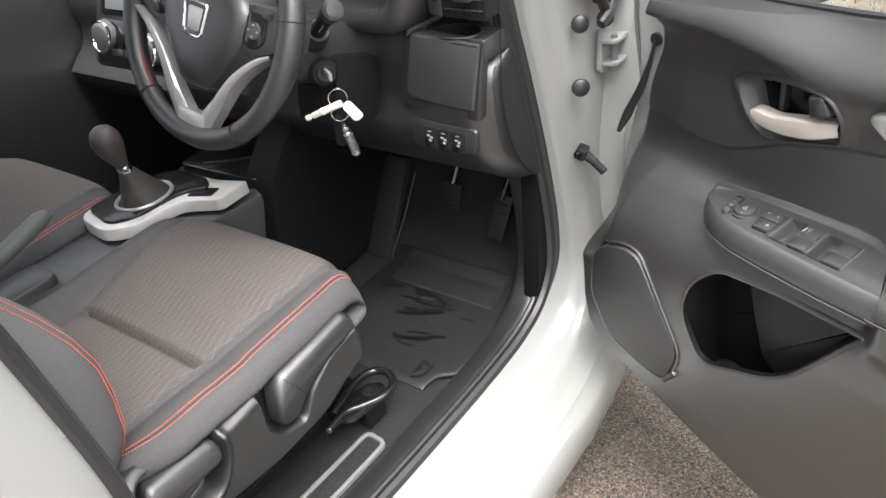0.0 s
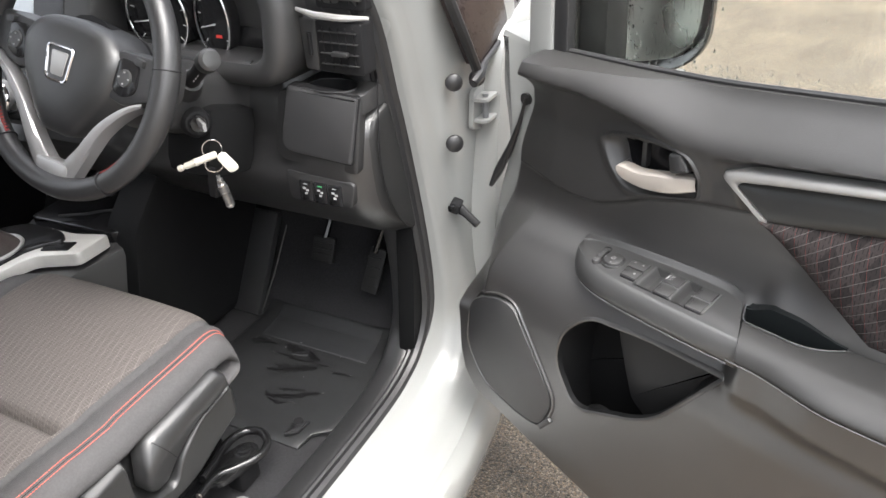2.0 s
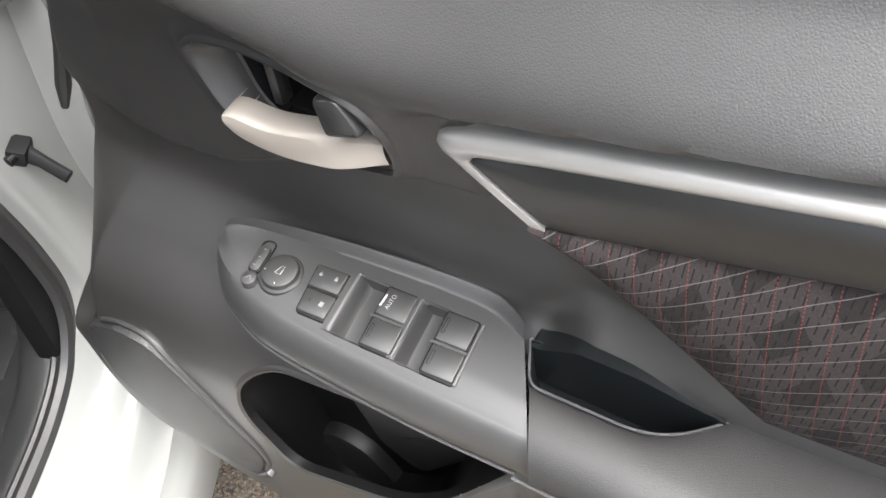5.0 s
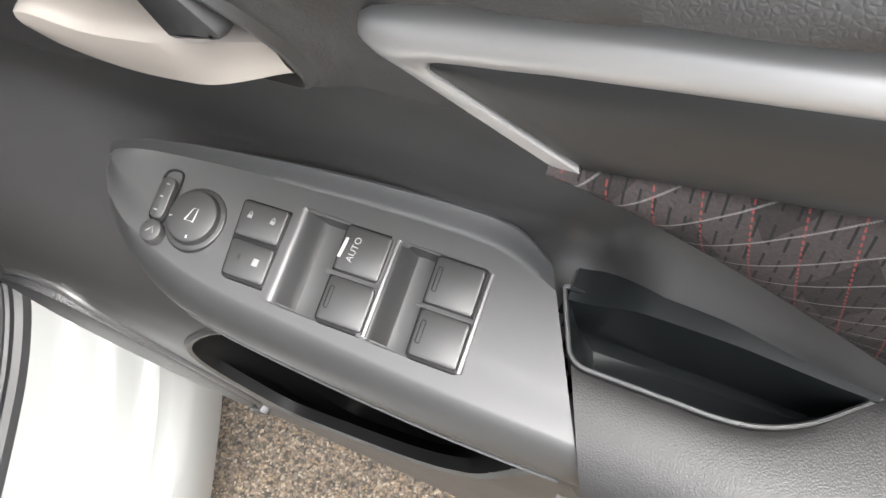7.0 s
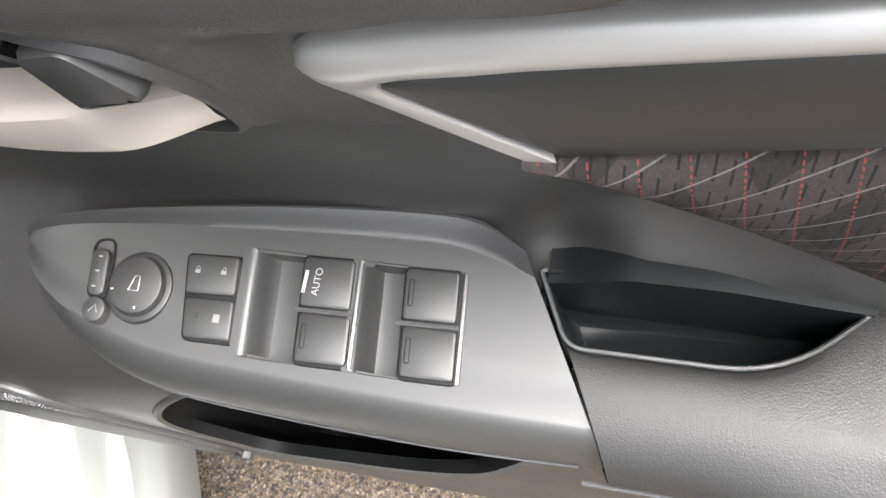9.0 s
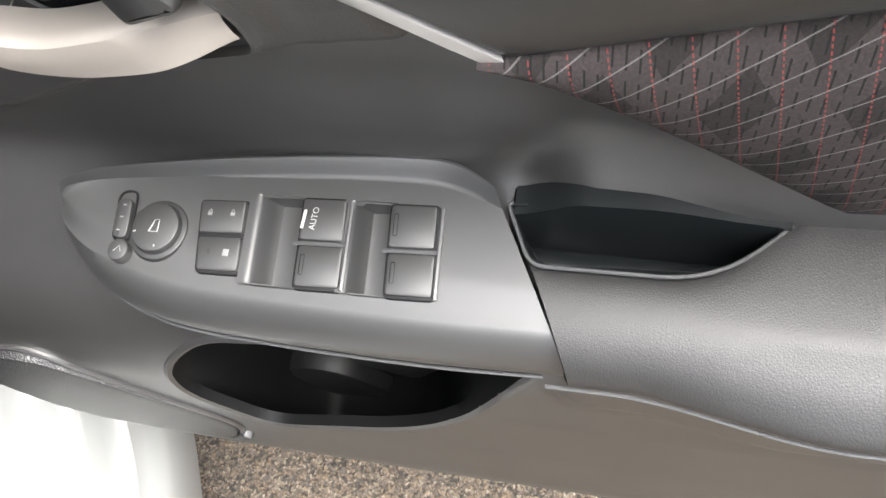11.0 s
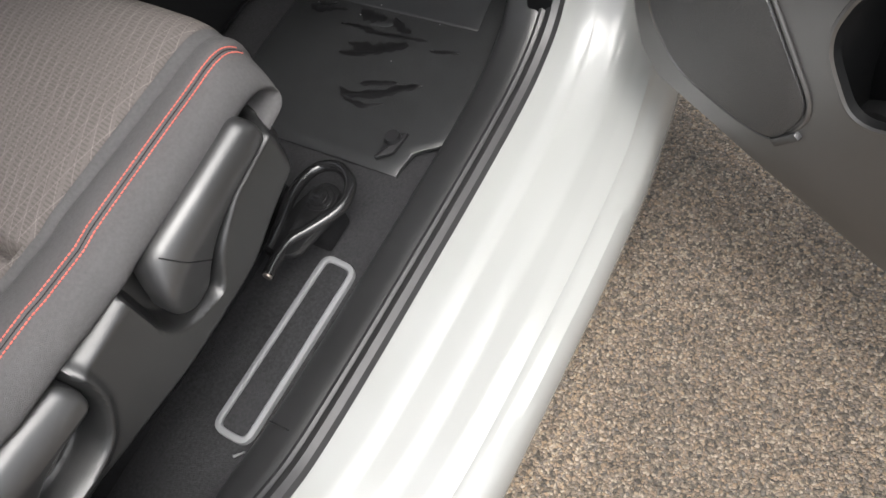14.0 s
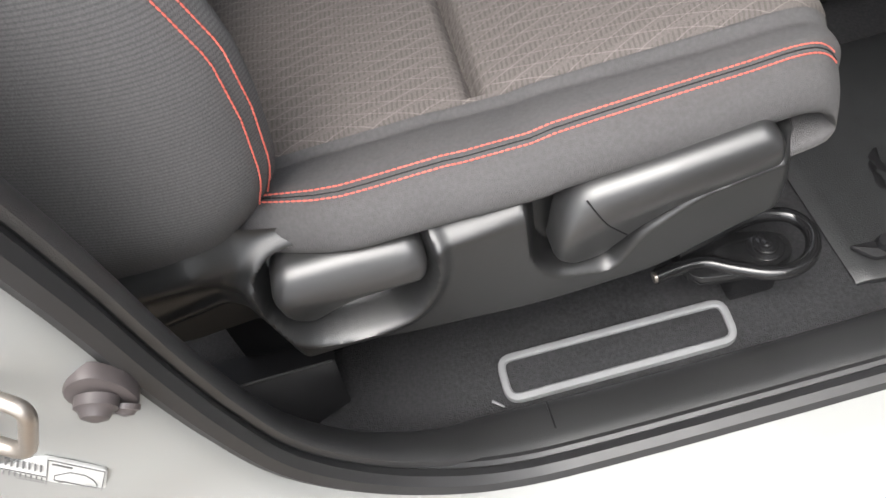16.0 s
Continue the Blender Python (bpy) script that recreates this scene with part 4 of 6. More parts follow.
def key(name, quad, lift, material, label="", r=0.0022, depth=0.006, tilt=0.0):
    """A switch cap on the panel."""
    o = rounded(quad, r, 3)
    return part(name, slab(o, lambda u, v, w: dw(u, v, top_z(v) + w + tilt * (u - quad[0][0])), -depth, lift, 0.0012), material, panel, label)


def bed_frame(quad):
    o = rounded(quad, 0.0025, 3)
    part("switch_gap", slab(inset(o, -0.0005), lambda u, v, w: dw(u, v, top_z(v) + w), -0.006, 0.0006, 0.0004), DARK, panel)


for q in (((0.271, 0.0135), (0.2995, 0.0125), (0.3025, 0.0525), (0.2775, 0.053)),):
    bed_frame(q)
k1 = key("lock_switch", [(0.2725, 0.0145), (0.2985, 0.0135), (0.3000, 0.0315), (0.2752, 0.0325)], 0.0035, BUTTON, "black central locking switch")
k2 = key("window_lock_switch", [(0.2755, 0.0345), (0.3002, 0.0335), (0.3018, 0.0518), (0.2785, 0.0525)], 0.0030, BUTTON, "black window lock switch")
for u, v in ((0.2795, 0.022), (0.2925, 0.0215)):
    part("printed_mark", box(dw(u, v, top_z(v) + 0.0036), (0.0024, 0.0018, 0.0005), 0, pose(0, 0, 0, 0, 0, -22)), PRINTG, k1)
    part("printed_mark", tube([dw(u - 0.001, v - 0.0012, top_z(v) + 0.0037), dw(u, v - 0.0026, top_z(v) + 0.0037), dw(u + 0.001, v - 0.0012, top_z(v) + 0.0037)], 0.0003, 4), PRINTG, k1)
part("printed_mark", box(dw(0.2935, 0.0425, top_z(0.0425) + 0.0031), (0.0032, 0.0038, 0.0006), 0.0001, pose(0, 0, 0, 0, 0, -22)), PRINTG, k2)
part("printed_mark", box(dw(0.2835, 0.0425, top_z(0.0425) + 0.0031), (0.0014, 0.0030, 0.0005), 0, pose(0, 0, 0, 0, 0, -22)), SATIN, k2)
for j, (a, b, nm) in enumerate(((0.3295, 0.3535, "front_window_switch"), (0.3775, 0.4015, "front_window_switch"))):
    bed_frame([(a - 0.0006, 0.0082), (b + 0.0006, 0.0076), (b + 0.0046, 0.0562), (a + 0.0034, 0.0568)])
    for m, (n0, n1) in enumerate(((0.0090, 0.0315), (0.0345, 0.0560))):
        o = 0.0025 * m
        kk = key(nm if m == 0 else "rear_window_switch", [(a + o, n0), (b + o, n0 - 0.0006), (b + 0.0015 + o, n1 - 0.0006), (a + 0.0015 + o, n1)], 0.0022, BUTTON, "black rocker window switch", depth=0.009)
        if j == 0 and m == 0:
            part("printed_mark", box(dw(a + 0.0025, 0.020, top_z(0.02) + 0.0024), (0.0016, 0.0115, 0.0005), 0, pose(0, 0, 0, 0, 0, -22)), PRINT, kk)
            cu = bpy.data.curves.new("auto_text", "FONT")
            cu.body, cu.size, cu.align_x, cu.align_y = "AUTO", 0.0047, "CENTER", "CENTER"
            tmp = new("auto_text", cu)
            bpy.context.view_layer.update()
            me = bpy.data.meshes.new_from_object(tmp.evaluated_get(bpy.context.evaluated_depsgraph_get()))
            bpy.data.objects.remove(tmp)
            me.materials.append(PRINT)
            ob = new("printed_word", me)
            rt, upv = -ND, -UD
            m4 = Matrix((rt, upv, rt.cross(upv))).transposed().to_4x4()
            ob.matrix_world = Matrix.Translation(dw(a + 0.0085, 0.0202, top_z(0.02) + 0.0032)) @ m4
            bpy.context.view_layer.update()
            w = ob.matrix_world.copy()
            ob.parent = kk
            ob.matrix_parent_inverse = kk.matrix_world.inverted()
            ob.matrix_basis = w
        else:
            lo = rounded([(a + 0.0025 + o, n0 + 0.005), (a + 0.0045 + o, n0 + 0.005), (a + 0.0052 + o, n1 - 0.006), (a + 0.0032 + o, n1 - 0.006)], 0.0005, 2)
            part("outline_mark", tube([dw(p[0], p[1], top_z(p[1]) + 0.0023) for p in lo], 0.00025, 4, closed=True), DARK, kk)
    part("switch_divider", tube([dw(a - 0.001, 0.0330, top_z(0.033) + 0.0005), dw(b + 0.003, 0.0322, top_z(0.033) + 0.0005)], 0.0012, 6), RIMM, panel)
    part("switch_rail", tube([dw(b + 0.0026, 0.0085, top_z(0.0085) + 0.0006), dw(b + 0.0054, 0.0560, top_z(0.056) + 0.0006)], 0.0013, 6), RIMM, panel)


def disc(u, v, r, lift, name, material, parent, label="", depth=0.004, kx=1.0):
    o = [Vector((u + r * kx * math.cos(q), v + r * math.sin(q))) for q in np.linspace(0, 2 * math.pi, 28, endpoint=False)]
    return part(name, slab(o, lambda a, b, w: dw(a, b, top_z(b) + w), -depth, lift, 0.0014), material, parent, label)


disc(0.2495, 0.032, 0.0172, 0.0008, "dial_ring", SATIN, panel)
disc(0.2495, 0.032, 0.0152, 0.0011, "dial_gap", DARK, panel)
dial = disc(0.2495, 0.032, 0.0138, 0.0042, "mirror_dial", BUTTON, panel, "round mirror adjuster")
for q in range(4):
    part("printed_mark", tube([dw(0.2495 + 0.0108 * math.cos(q * 1.571 - 0.3), 0.032 + 0.0108 * math.sin(q * 1.571 - 0.3), top_z(0.032) + 0.0041), dw(0.2495 + 0.0122 * math.cos(q * 1.571 - 0.3), 0.032 + 0.0122 * math.sin(q * 1.571 - 0.3), top_z(0.032) + 0.0041)], 0.0005, 4), PRINT, dial)
part("printed_mark", tube([dw(p[0], p[1], top_z(0.032) + 0.0043) for p in ((0.2470, 0.035), (0.2490, 0.028), (0.2515, 0.028), (0.2520, 0.035))], 0.0004, 4, closed=True), PRINT, dial)
rk = key("mirror_selector", [(0.2215, 0.0165), (0.2310, 0.0160), (0.2335, 0.0390), (0.2245, 0.0395)], 0.0030, BUTTON, "small mirror side selector", r=0.0045)
part("selector_rim", tube([dw(p[0], p[1], top_z(p[1]) + 0.0004) for p in rounded([(0.2205, 0.012), (0.2315, 0.0105), (0.2345, 0.0395), (0.2240, 0.0405)], 0.0055, 5)], 0.0007, 5, closed=True), DARK, panel)
for n in (0.0205, 0.0275, 0.0350):
    part("printed_mark", box(dw(0.2275, n, top_z(n) + 0.0031), (0.0020, 0.0007, 0.0005), 0, pose(0, 0, 0, 0, 0, -22)), PRINTG, rk)
fo = disc(0.2300, 0.0455, 0.0062, 0.0028, "fold_button", BUTTON, panel, "round mirror fold button")
part("printed_mark", tube([dw(0.2280, 0.0470, top_z(0.046) + 0.0029), dw(0.2310, 0.0435, top_z(0.046) + 0.0029), dw(0.2325, 0.0470, top_z(0.046) + 0.0029)], 0.0003, 4), PRINTG, fo)

part("panel_lip", tube([dw(p[0], p[1] - 0.0005, 0.6525) for p in BOTL[42:-3]], 0.0011, 6), RIMM, panel, "thin bright parting edge")
# armrest behind the switches
def cup_front(s):
    """The front rim of the pull cup, which the armrest meets."""
    best = -0.012
    for i in range(len(CUP)):
        a, b = CUP[i - 1], CUP[i]
        if min(a[0], b[0]) <= s <= max(a[0], b[0]) and abs(b[0] - a[0]) > 1e-9:
            best = max(best, a[1] + (b[1] - a[1]) * (s - a[0]) / (b[0] - a[0]))
    return best + 0.0015


rows = []
for s in list(np.linspace(0.4515, 0.60, 60)) + list(np.linspace(0.61, 0.98, 18)):
    up = 0.030 * ease(0.56, 0.98, s)
    n0 = cup_front(s)
    bul = 0.014 * ease(0.49, 0.60, s)
    prof = spline([(n0 - 0.0015, 0.668), (n0 - 0.0012, 0.687), (n0 + 0.004, 0.6918), (0.052, 0.692), (0.066, 0.689), (0.077 + bul * 0.5, 0.682), (0.083 + bul, 0.672), (0.0835 + bul, 0.665), (0.079 + bul, 0.658), (0.070, 0.645)], 3)
    rows.append([dw(s + 0.45 * (p[0] - 0.036) * (1 - ease(0.448, 0.53, s)), p[0], p[1] + up) for p in prof])
part("armrest", loft(rows), LEATHER, door, "grained leatherette armrest")
part("armrest_piping", tube([dw(s, 0.0845 + 0.014 * ease(0.49, 0.60, s), 0.6635 + 0.03 * ease(0.56, 0.98, s)) for s in np.linspace(0.462, 0.98, 40)], 0.0011, 6), RIMM, door)

# pull cup in the armrest
so = CUP
rows = []
for k, z in ((-0.0010, 0.655), (-0.0010, 0.6885), (-0.0002, 0.6905), (0.0012, 0.6905), (0.0016, 0.688), (0.0034, 0.672), (0.0042, 0.658), (0.0056, 0.650), (0.0080, 0.645), (0.0110, 0.643)):
    rows.append([dw(p[0], p[1], z) for p in inset(so, k)])
bm = loft(rows, ring=True)
bm.verts.ensure_lookup_table()
bm.faces.new(bm.verts[-len(so):])
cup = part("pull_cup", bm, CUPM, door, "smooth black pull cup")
rows = []
for s in np.linspace(0.4385, 0.567, 44):
    ze = 0.689 + 0.014 * ease(0.4385, 0.475, s) - 0.009 * ease(0.500, 0.567, s)
    zs = list(np.linspace(0.625, ze, 12))
    row = [dw(s, max(0.0045, max(trim_depth(s, zz) for zz in (max(z, 0.688), max(z, 0.688) + 0.004))) + 0.0018, z) for z in zs]
    rows.append(row + [dw(s, trim_depth(s, ze + 0.001) - 0.006, ze + 0.001)])
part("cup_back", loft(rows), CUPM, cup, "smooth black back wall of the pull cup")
# the rim's glint comes from its paler grey colour
part("cup_edge", tube([dw(p[0], p[1], 0.6905) for p in CUP], 0.0010, 6), RIMM, cup, "thin satin rim")

# silver strip, smooth insert, cloth insert
def strip_top(s):
    return 0.8768 + (s - 0.42) * 0.165


def strip_low(s):
    return strip_top(s) - max(0.0155 - 0.025 * max(s - 0.43, 0), 0.0115)


far = list(np.linspace(0.985, 0.445, 16))
outer = [(q, strip_top(q)) for q in far] + [(0.425, 0.8772), (0.410, 0.8743), (0.400, 0.8716), (0.392, 0.8683), (0.3872, 0.8645), (0.3862, 0.8605), (0.3890, 0.8550), (0.4000, 0.8472), (0.4160, 0.8358), (0.4300, 0.8257), (0.4410, 0.8180)]
inner = [(q, strip_low(q)) for q in far] + [(0.432, 0.8625), (0.4220, 0.8606), (0.4150, 0.8590), (0.4105, 0.8570), (0.4075, 0.8545), (0.4066, 0.8522), (0.4085, 0.8492), (0.4170, 0.8428), (0.4300, 0.8330), (0.4410, 0.8250), (0.4512, 0.8180)]
rows = []
for i, (a, b) in enumerate(zip(outer, inner)):
    a, b = Vector(a), Vector(b)
    flat_ = ease(18, 24, i)
    rows.append([dw(*(a.lerp(b, q).x, n + flat_ * (0.0135 - n) * (n > 0.012), a.lerp(b, q).y)) for q, n in ((0, -0.004), (0, 0.010), (0.05, 0.0130), (0.15, 0.0155), (0.32, 0.0175), (0.52, 0.0182), (0.72, 0.0176), (0.88, 0.0160), (0.97, 0.0135), (1.0, 0.011), (1.0, -0.004))])
strip = part("trim_strip", loft(rows), SILVER, door, "satin silver trim strip with a rounded face")
rows = []
for q in [0.4075, 0.409, 0.412, 0.416, 0.421, 0.428, 0.436, 0.4435, 0.4512] + list(np.linspace(0.47, 0.985, 22)):
    zt = float(np.interp(q, [0.4066, 0.4085, 0.412, 0.4220, 0.432, 0.445], [0.8522, 0.8555, 0.8580, 0.8606, 0.8625, strip_low(0.445)])) if q < 0.445 else strip_low(q)
    zb = max(0.8522 - 0.755 * (q - 0.4066), 0.8190 + 0.2300 * (q - 0.4512))
    rows.append([dw(q, n, zt + 0.001 + (zb - zt - 0.001) * k) for k, n in ((0, 0.0005), (0.05, 0.004), (0.12, 0.0068), (0.22, 0.0098), (0.33, 0.0118), (0.45, 0.0128), (0.7, 0.0132), (0.93, 0.0132), (1.0, 0.0115))])
part("smooth_insert", loft(rows), PULL, door, "smooth dark insert below the strip")
rows = []
for t in np.linspace(0, 1, 60):
    s = 0.440 + 0.54 * t
    zt = 0.8190 + 0.1275 * t
    zb = zt - 0.003 - min((s - 0.440) * 1.02, 1) * 1.0
    zb = max(zb, 0.702 + 0.035 * ease(0.56, 0.98, s))
    rows.append([dw(s, 0.002 + 0.016 * math.sin(math.pi * min(q * 1.0, 1)) ** 0.45 - 0.012 * q * q * 0 - 0.004 * q, zt + (zb - zt) * q) for q in np.linspace(0, 1, 26)])
part("cloth_insert", loft(rows), DOORCLOTH, door, "dark woven cloth insert with red threads")
# ---- seats ----
COLS = spline([(0.0, 0.0), (0.05, 0.0), (0.10, -0.001), (0.145, -0.003), (0.156, -0.009), (0.163, -0.010), (0.171, -0.004), (0.192, 0.005), (0.212, 0.010), (0.230, 0.010), (0.244, 0.002), (0.252, -0.012), (0.250, -0.028), (0.222, -0.040), (0.170, -0.060)], 3)
LONG = spline([(-0.12, 0.525), (-0.02, 0.538), (0.08, 0.543), (0.16, 0.545), (0.235, 0.546), (0.253, 0.540), (0.260, 0.527), (0.267, 0.540), (0.285, 0.547), (0.38, 0.553), (0.45, 0.556), (0.487, 0.556), (0.510, 0.550), (0.525, 0.535), (0.530, 0.519), (0.529, 0.506), (0.518, 0.495), (0.48, 0.488)], 4)


def seat_point(cx, col, side, lng, lift=0.0):
    """A point of the cushion: col across, lng along."""
    fr = ease(0.44, 0.535, lng[0]) if lng[1] > 0.5 else 1.0
    low = 0.553 - lng[1]
    drop = col[1] * (1 - 0.55 * fr * min(low / 0.06, 1))
    e = ease(0.22, 0.47, lng[0])
    x = cx + side * (col[0] * (1 - 0.02 * fr) * (1 + 0.17 * e * (1 - ease(0.17, 0.226, col[0]))))
    wide = col[0] if col[1] > -0.015 or col[0] < 0.165 else 0.252
    bow = 0.016 * fr - 0.030 * (wide / 0.26) ** 4 * fr
    x -= side * 0.032 * ease(0.15, 0.03, lng[0]) * ease(0.18, 0.24, wide)
    if lng[1] > 0.45:
        drop += 0.022 * e * (1 - ease(0.13, 0.235, col[0]))
    if abs(lng[0] - 0.26) < 0.03 and col[0] > 0.15:
        low2 = 0.545
        return Vector((x, lng[0] + bow, low2 + drop + lift))
    return Vector((x, lng[0] + bow, max(lng[1] + drop, 0.40) + lift))


def build_cushion(cx, seat):
    across = [(c, -1) for c in reversed(COLS[1:])] + [(c, 1) for c in COLS]
    part("seat_cushion", loft([[seat_point(cx, c, sd, g) for c, sd in across] for g in LONG]), CLOTH, seat, "plain dark grey cushion bolsters")
    inner = [c for c in COLS if c[0] < 0.155]
    across = [(c, -1) for c in reversed(inner[1:])] + [(c, 1) for c in inner]
    part("cushion_centre", loft([[seat_point(cx, c, sd, g, 0.0015) for c, sd in across] for g in LONG[:56]]), WEAVE, seat, "brown-grey patterned cloth centre")


def stitches(path, name, parent, r=0.00085, on=0.0036, gap=0.0009):
    """A row of short thread stitches along a path."""
    bm = bmesh.new()
    path = [Vector(p) for p in path]
    dist = [0.0]
    for a, b in zip(path, path[1:]):
        dist.append(dist[-1] + (b - a).length)

    def at(d):
        i = 1
        while i < len(dist) - 1 and dist[i] < d:
            i += 1
        k = (d - dist[i - 1]) / max(dist[i] - dist[i - 1], 1e-9)
        return path[i - 1].lerp(path[i], min(max(k, 0), 1))

    d = 0.0
    while d + on < dist[-1]:
        tube([at(d), at(d + on * 0.5), at(d + on)], [r * 0.7, r, r * 0.7], 5, bm=bm)
        d += on + gap
    part(name, bm, RED, parent, "red contrast stitching")


seat = thing("driver_seat", (0.235, 0.25, 0.235), "dark grey cloth driver seat with red stitching", "car seat", "front seats")
build_cushion(0.240, seat)
SEG = [g for g in LONG if 0.02 < g[0] < 0.533 and g[1] > 0.535]
for c in ((0.2178, 0.0103), (0.2287, 0.0103)):
    stitches([seat_point(0.240, c, 1, g, 0.0008) for g in SEG], "stitching", seat)
part("seam", tube([seat_point(0.240, (0.2233, 0.0105), 1, g, 0.0001) for g in SEG], 0.0008, 6), DARK, seat, "dark seam between the stitch rows")
part("cushion_front", box((0.238, 0.435, 0.500), (0.455, 0.12, 0.060), 0.026), CLOTH, seat)
YB = [(0.53, 0.078), (0.545, 0.100), (0.56, 0.112), (0.58, 0.121), (0.60, 0.127), (0.65, 0.132), (0.70, 0.131), (0.75, 0.116), (0.80, 0.092), (0.87, 0.050), (1.0, -0.045), (1.15, -0.13)]


def back_point(cx, z, q, grow=0.0):
    """The backrest's skin at height z; q runs round it, 90 is the front."""
    yb = lerp(YB, z)
    c, s = math.cos(radians(q)), math.sin(radians(q))
    hw = 0.262 - 0.03 * ease(0.8, 1.15, z) - 0.02 * (1 - ease(0.53, 0.60, z))
    x = hw * math.copysign(abs(c) ** 0.42, c)
    half = 0.130 - 0.02 * (1 - ease(0.53, 0.58, z))
    y = yb - half + half * math.copysign(abs(s) ** 0.75, s)
    if s > 0:
        y -= 0.055 * (1 - ease(0.55, 0.80, abs(x) / hw))
    return Vector((cx + x * (1 + grow), y + (grow * 0.1 if s > 0 else 0), z))


def build_back(cx, seat):
    zs = [0.53, 0.54, 0.55, 0.565, 0.58] + list(np.linspace(0.60, 1.15, 26))
    part("backrest", loft([[back_point(cx, z, q) for q in np.linspace(0, 360, 72, endpoint=False)] for z in zs], ring=True, caps=True), RIBBED, seat, "ribbed dark grey backrest")
    rows = [[back_point(cx, z, q) + Vector((0, 0.002, 0)) for q in np.linspace(70, 110, 16)] for z in np.linspace(0.56, 1.14, 20)]
    part("backrest_centre", loft(rows), WEAVE, seat, "patterned cloth backrest centre")


build_back(0.240, seat)
for q in (50, 44):
    stitches([back_point(0.240, z, q, 0.004) for z in np.linspace(0.56, 1.0, 40)], "stitching", seat)

# side cover, levers
cover = rounded([(-0.16, 0.560), (-0.02, 0.555), (0.05, 0.520), (0.12, 0.510), (0.22, 0.520), (0.30, 0.535), (0.40, 0.525), (0.485, 0.512), (0.505, 0.470), (0.500, 0.425), (0.44, 0.405), (0.385, 0.378), (0.27, 0.372), (0.14, 0.385), (0.05, 0.410), (-0.03, 0.44), (-0.16, 0.46)], 0.03, 4)


def cover_x(u, v):
    d = inside(cover, u, v)
    x = 0.5000 - 0.012 * (1 - ease(0.0, 0.018, d)) * ease(0.02, 0.06, u) - 0.010 * ease(0.03, 0.14, -u)
    rear = ease(0.068, 0.020, u)
    ridge = 0.474 + 0.20 * u
    x -= rear * (0.030 * ease(0.545, 0.490, v) - 0.004 * ease(0.010, 0.0, abs(v - ridge)) + 0.04 * ease(0.0, 0.06, ridge - v))
    d = inside(LEVBED, u, v)
    x -= 0.030 * ease(0.0, 0.014, d)
    d = inside(RECBED, u, v)
    x -= 0.030 * ease(0.0, 0.014, d)
    x += 0.005 * (1 - ease(0.0, 0.010, abs(d + 0.002)))
    return x


LEVBED = rounded([(0.268, 0.535), (0.268, 0.450), (0.285, 0.420), (0.340, 0.406), (0.364, 0.446), (0.41, 0.476), (0.50, 0.492), (0.50, 0.56), (0.31, 0.56)], 0.015, 4)
RECBED = rounded([(0.056, 0.515), (0.054, 0.460), (0.076, 0.424), (0.120, 0.414), (0.168, 0.424), (0.194, 0.464), (0.199, 0.505), (0.192, 0.526), (0.075, 0.530)], 0.02, 4)
bm = bmesh.new()
grid = {}
NU, NV = 250, 80
for i in range(NU + 1):
    u = -0.16 + 0.665 * i / NU
    vlo = lerp([(-0.16, 0.36), (-0.03, 0.365), (0.05, 0.375), (0.14, 0.380), (0.27, 0.372), (0.385, 0.378), (0.44, 0.405), (0.485, 0.420), (0.505, 0.445)], u)
    vhi = lerp([(-0.16, 0.580), (-0.02, 0.576), (0.02, 0.569), (0.05, 0.558), (0.075, 0.547), (0.10, 0.540), (0.13, 0.536), (0.22, 0.535), (0.30, 0.540), (0.40, 0.534), (0.470, 0.526), (0.492, 0.515), (0.505, 0.490)], u)
    for j in range(NV + 1):
        v = vlo + (vhi - vlo) * j / NV
        edge = (1 - ease(0, 0.05, j / NV)) + (1 - ease(0, 0.03, (0.505 - u)))
        grid[i, j] = bm.verts.new((cover_x(u, v) - 0.02 * min(edge, 1) - 0.018 * ease(0.78, 1.0, j / NV), u, v))
for i in range(NU):
    for j in range(NV):
        bm.faces.new((grid[i, j], grid[i + 1, j], grid[i + 1, j + 1], grid[i, j + 1]))
part("side_cover", bm, COVERM, seat, "black plastic seat side cover")


def paddle(name, outline, crease, x0, label):
    """A flat lever: its face breaks along a crease, above which it leans in to the seat."""
    def face(u, v):
        d = v - lerp(crease, u)
        return x0 - 0.55 * max(d, 0) - 0.28 * max(-d, 0) - 0.002 * max(0.0, 1 - abs(d) / 0.006)
    rows = []
    for k, w in ((0, -0.030), (0, -0.010), (0.0008, -0.0065), (0.0025, -0.0035), (0.005, -0.0012), (0.008, 0.0)):
        rows.append([Vector((face(p[0], p[1]) + w, p[0], p[1])) for p in inset(outline, k)])
    c = sum((Vector((p[0], p[1])) for p in outline), Vector((0, 0))) / len(outline)
    last = inset(outline, 0.008)
    for k in (0.75, 0.5, 0.25, 0.02):
        rows.append([Vector((face(*q), q[0], q[1])) for q in [(c + (Vector((p[0], p[1])) - c) * k) for p in last]])
    return part(name, loft(rows, ring=True, caps=True), SATIN, seat, label), face


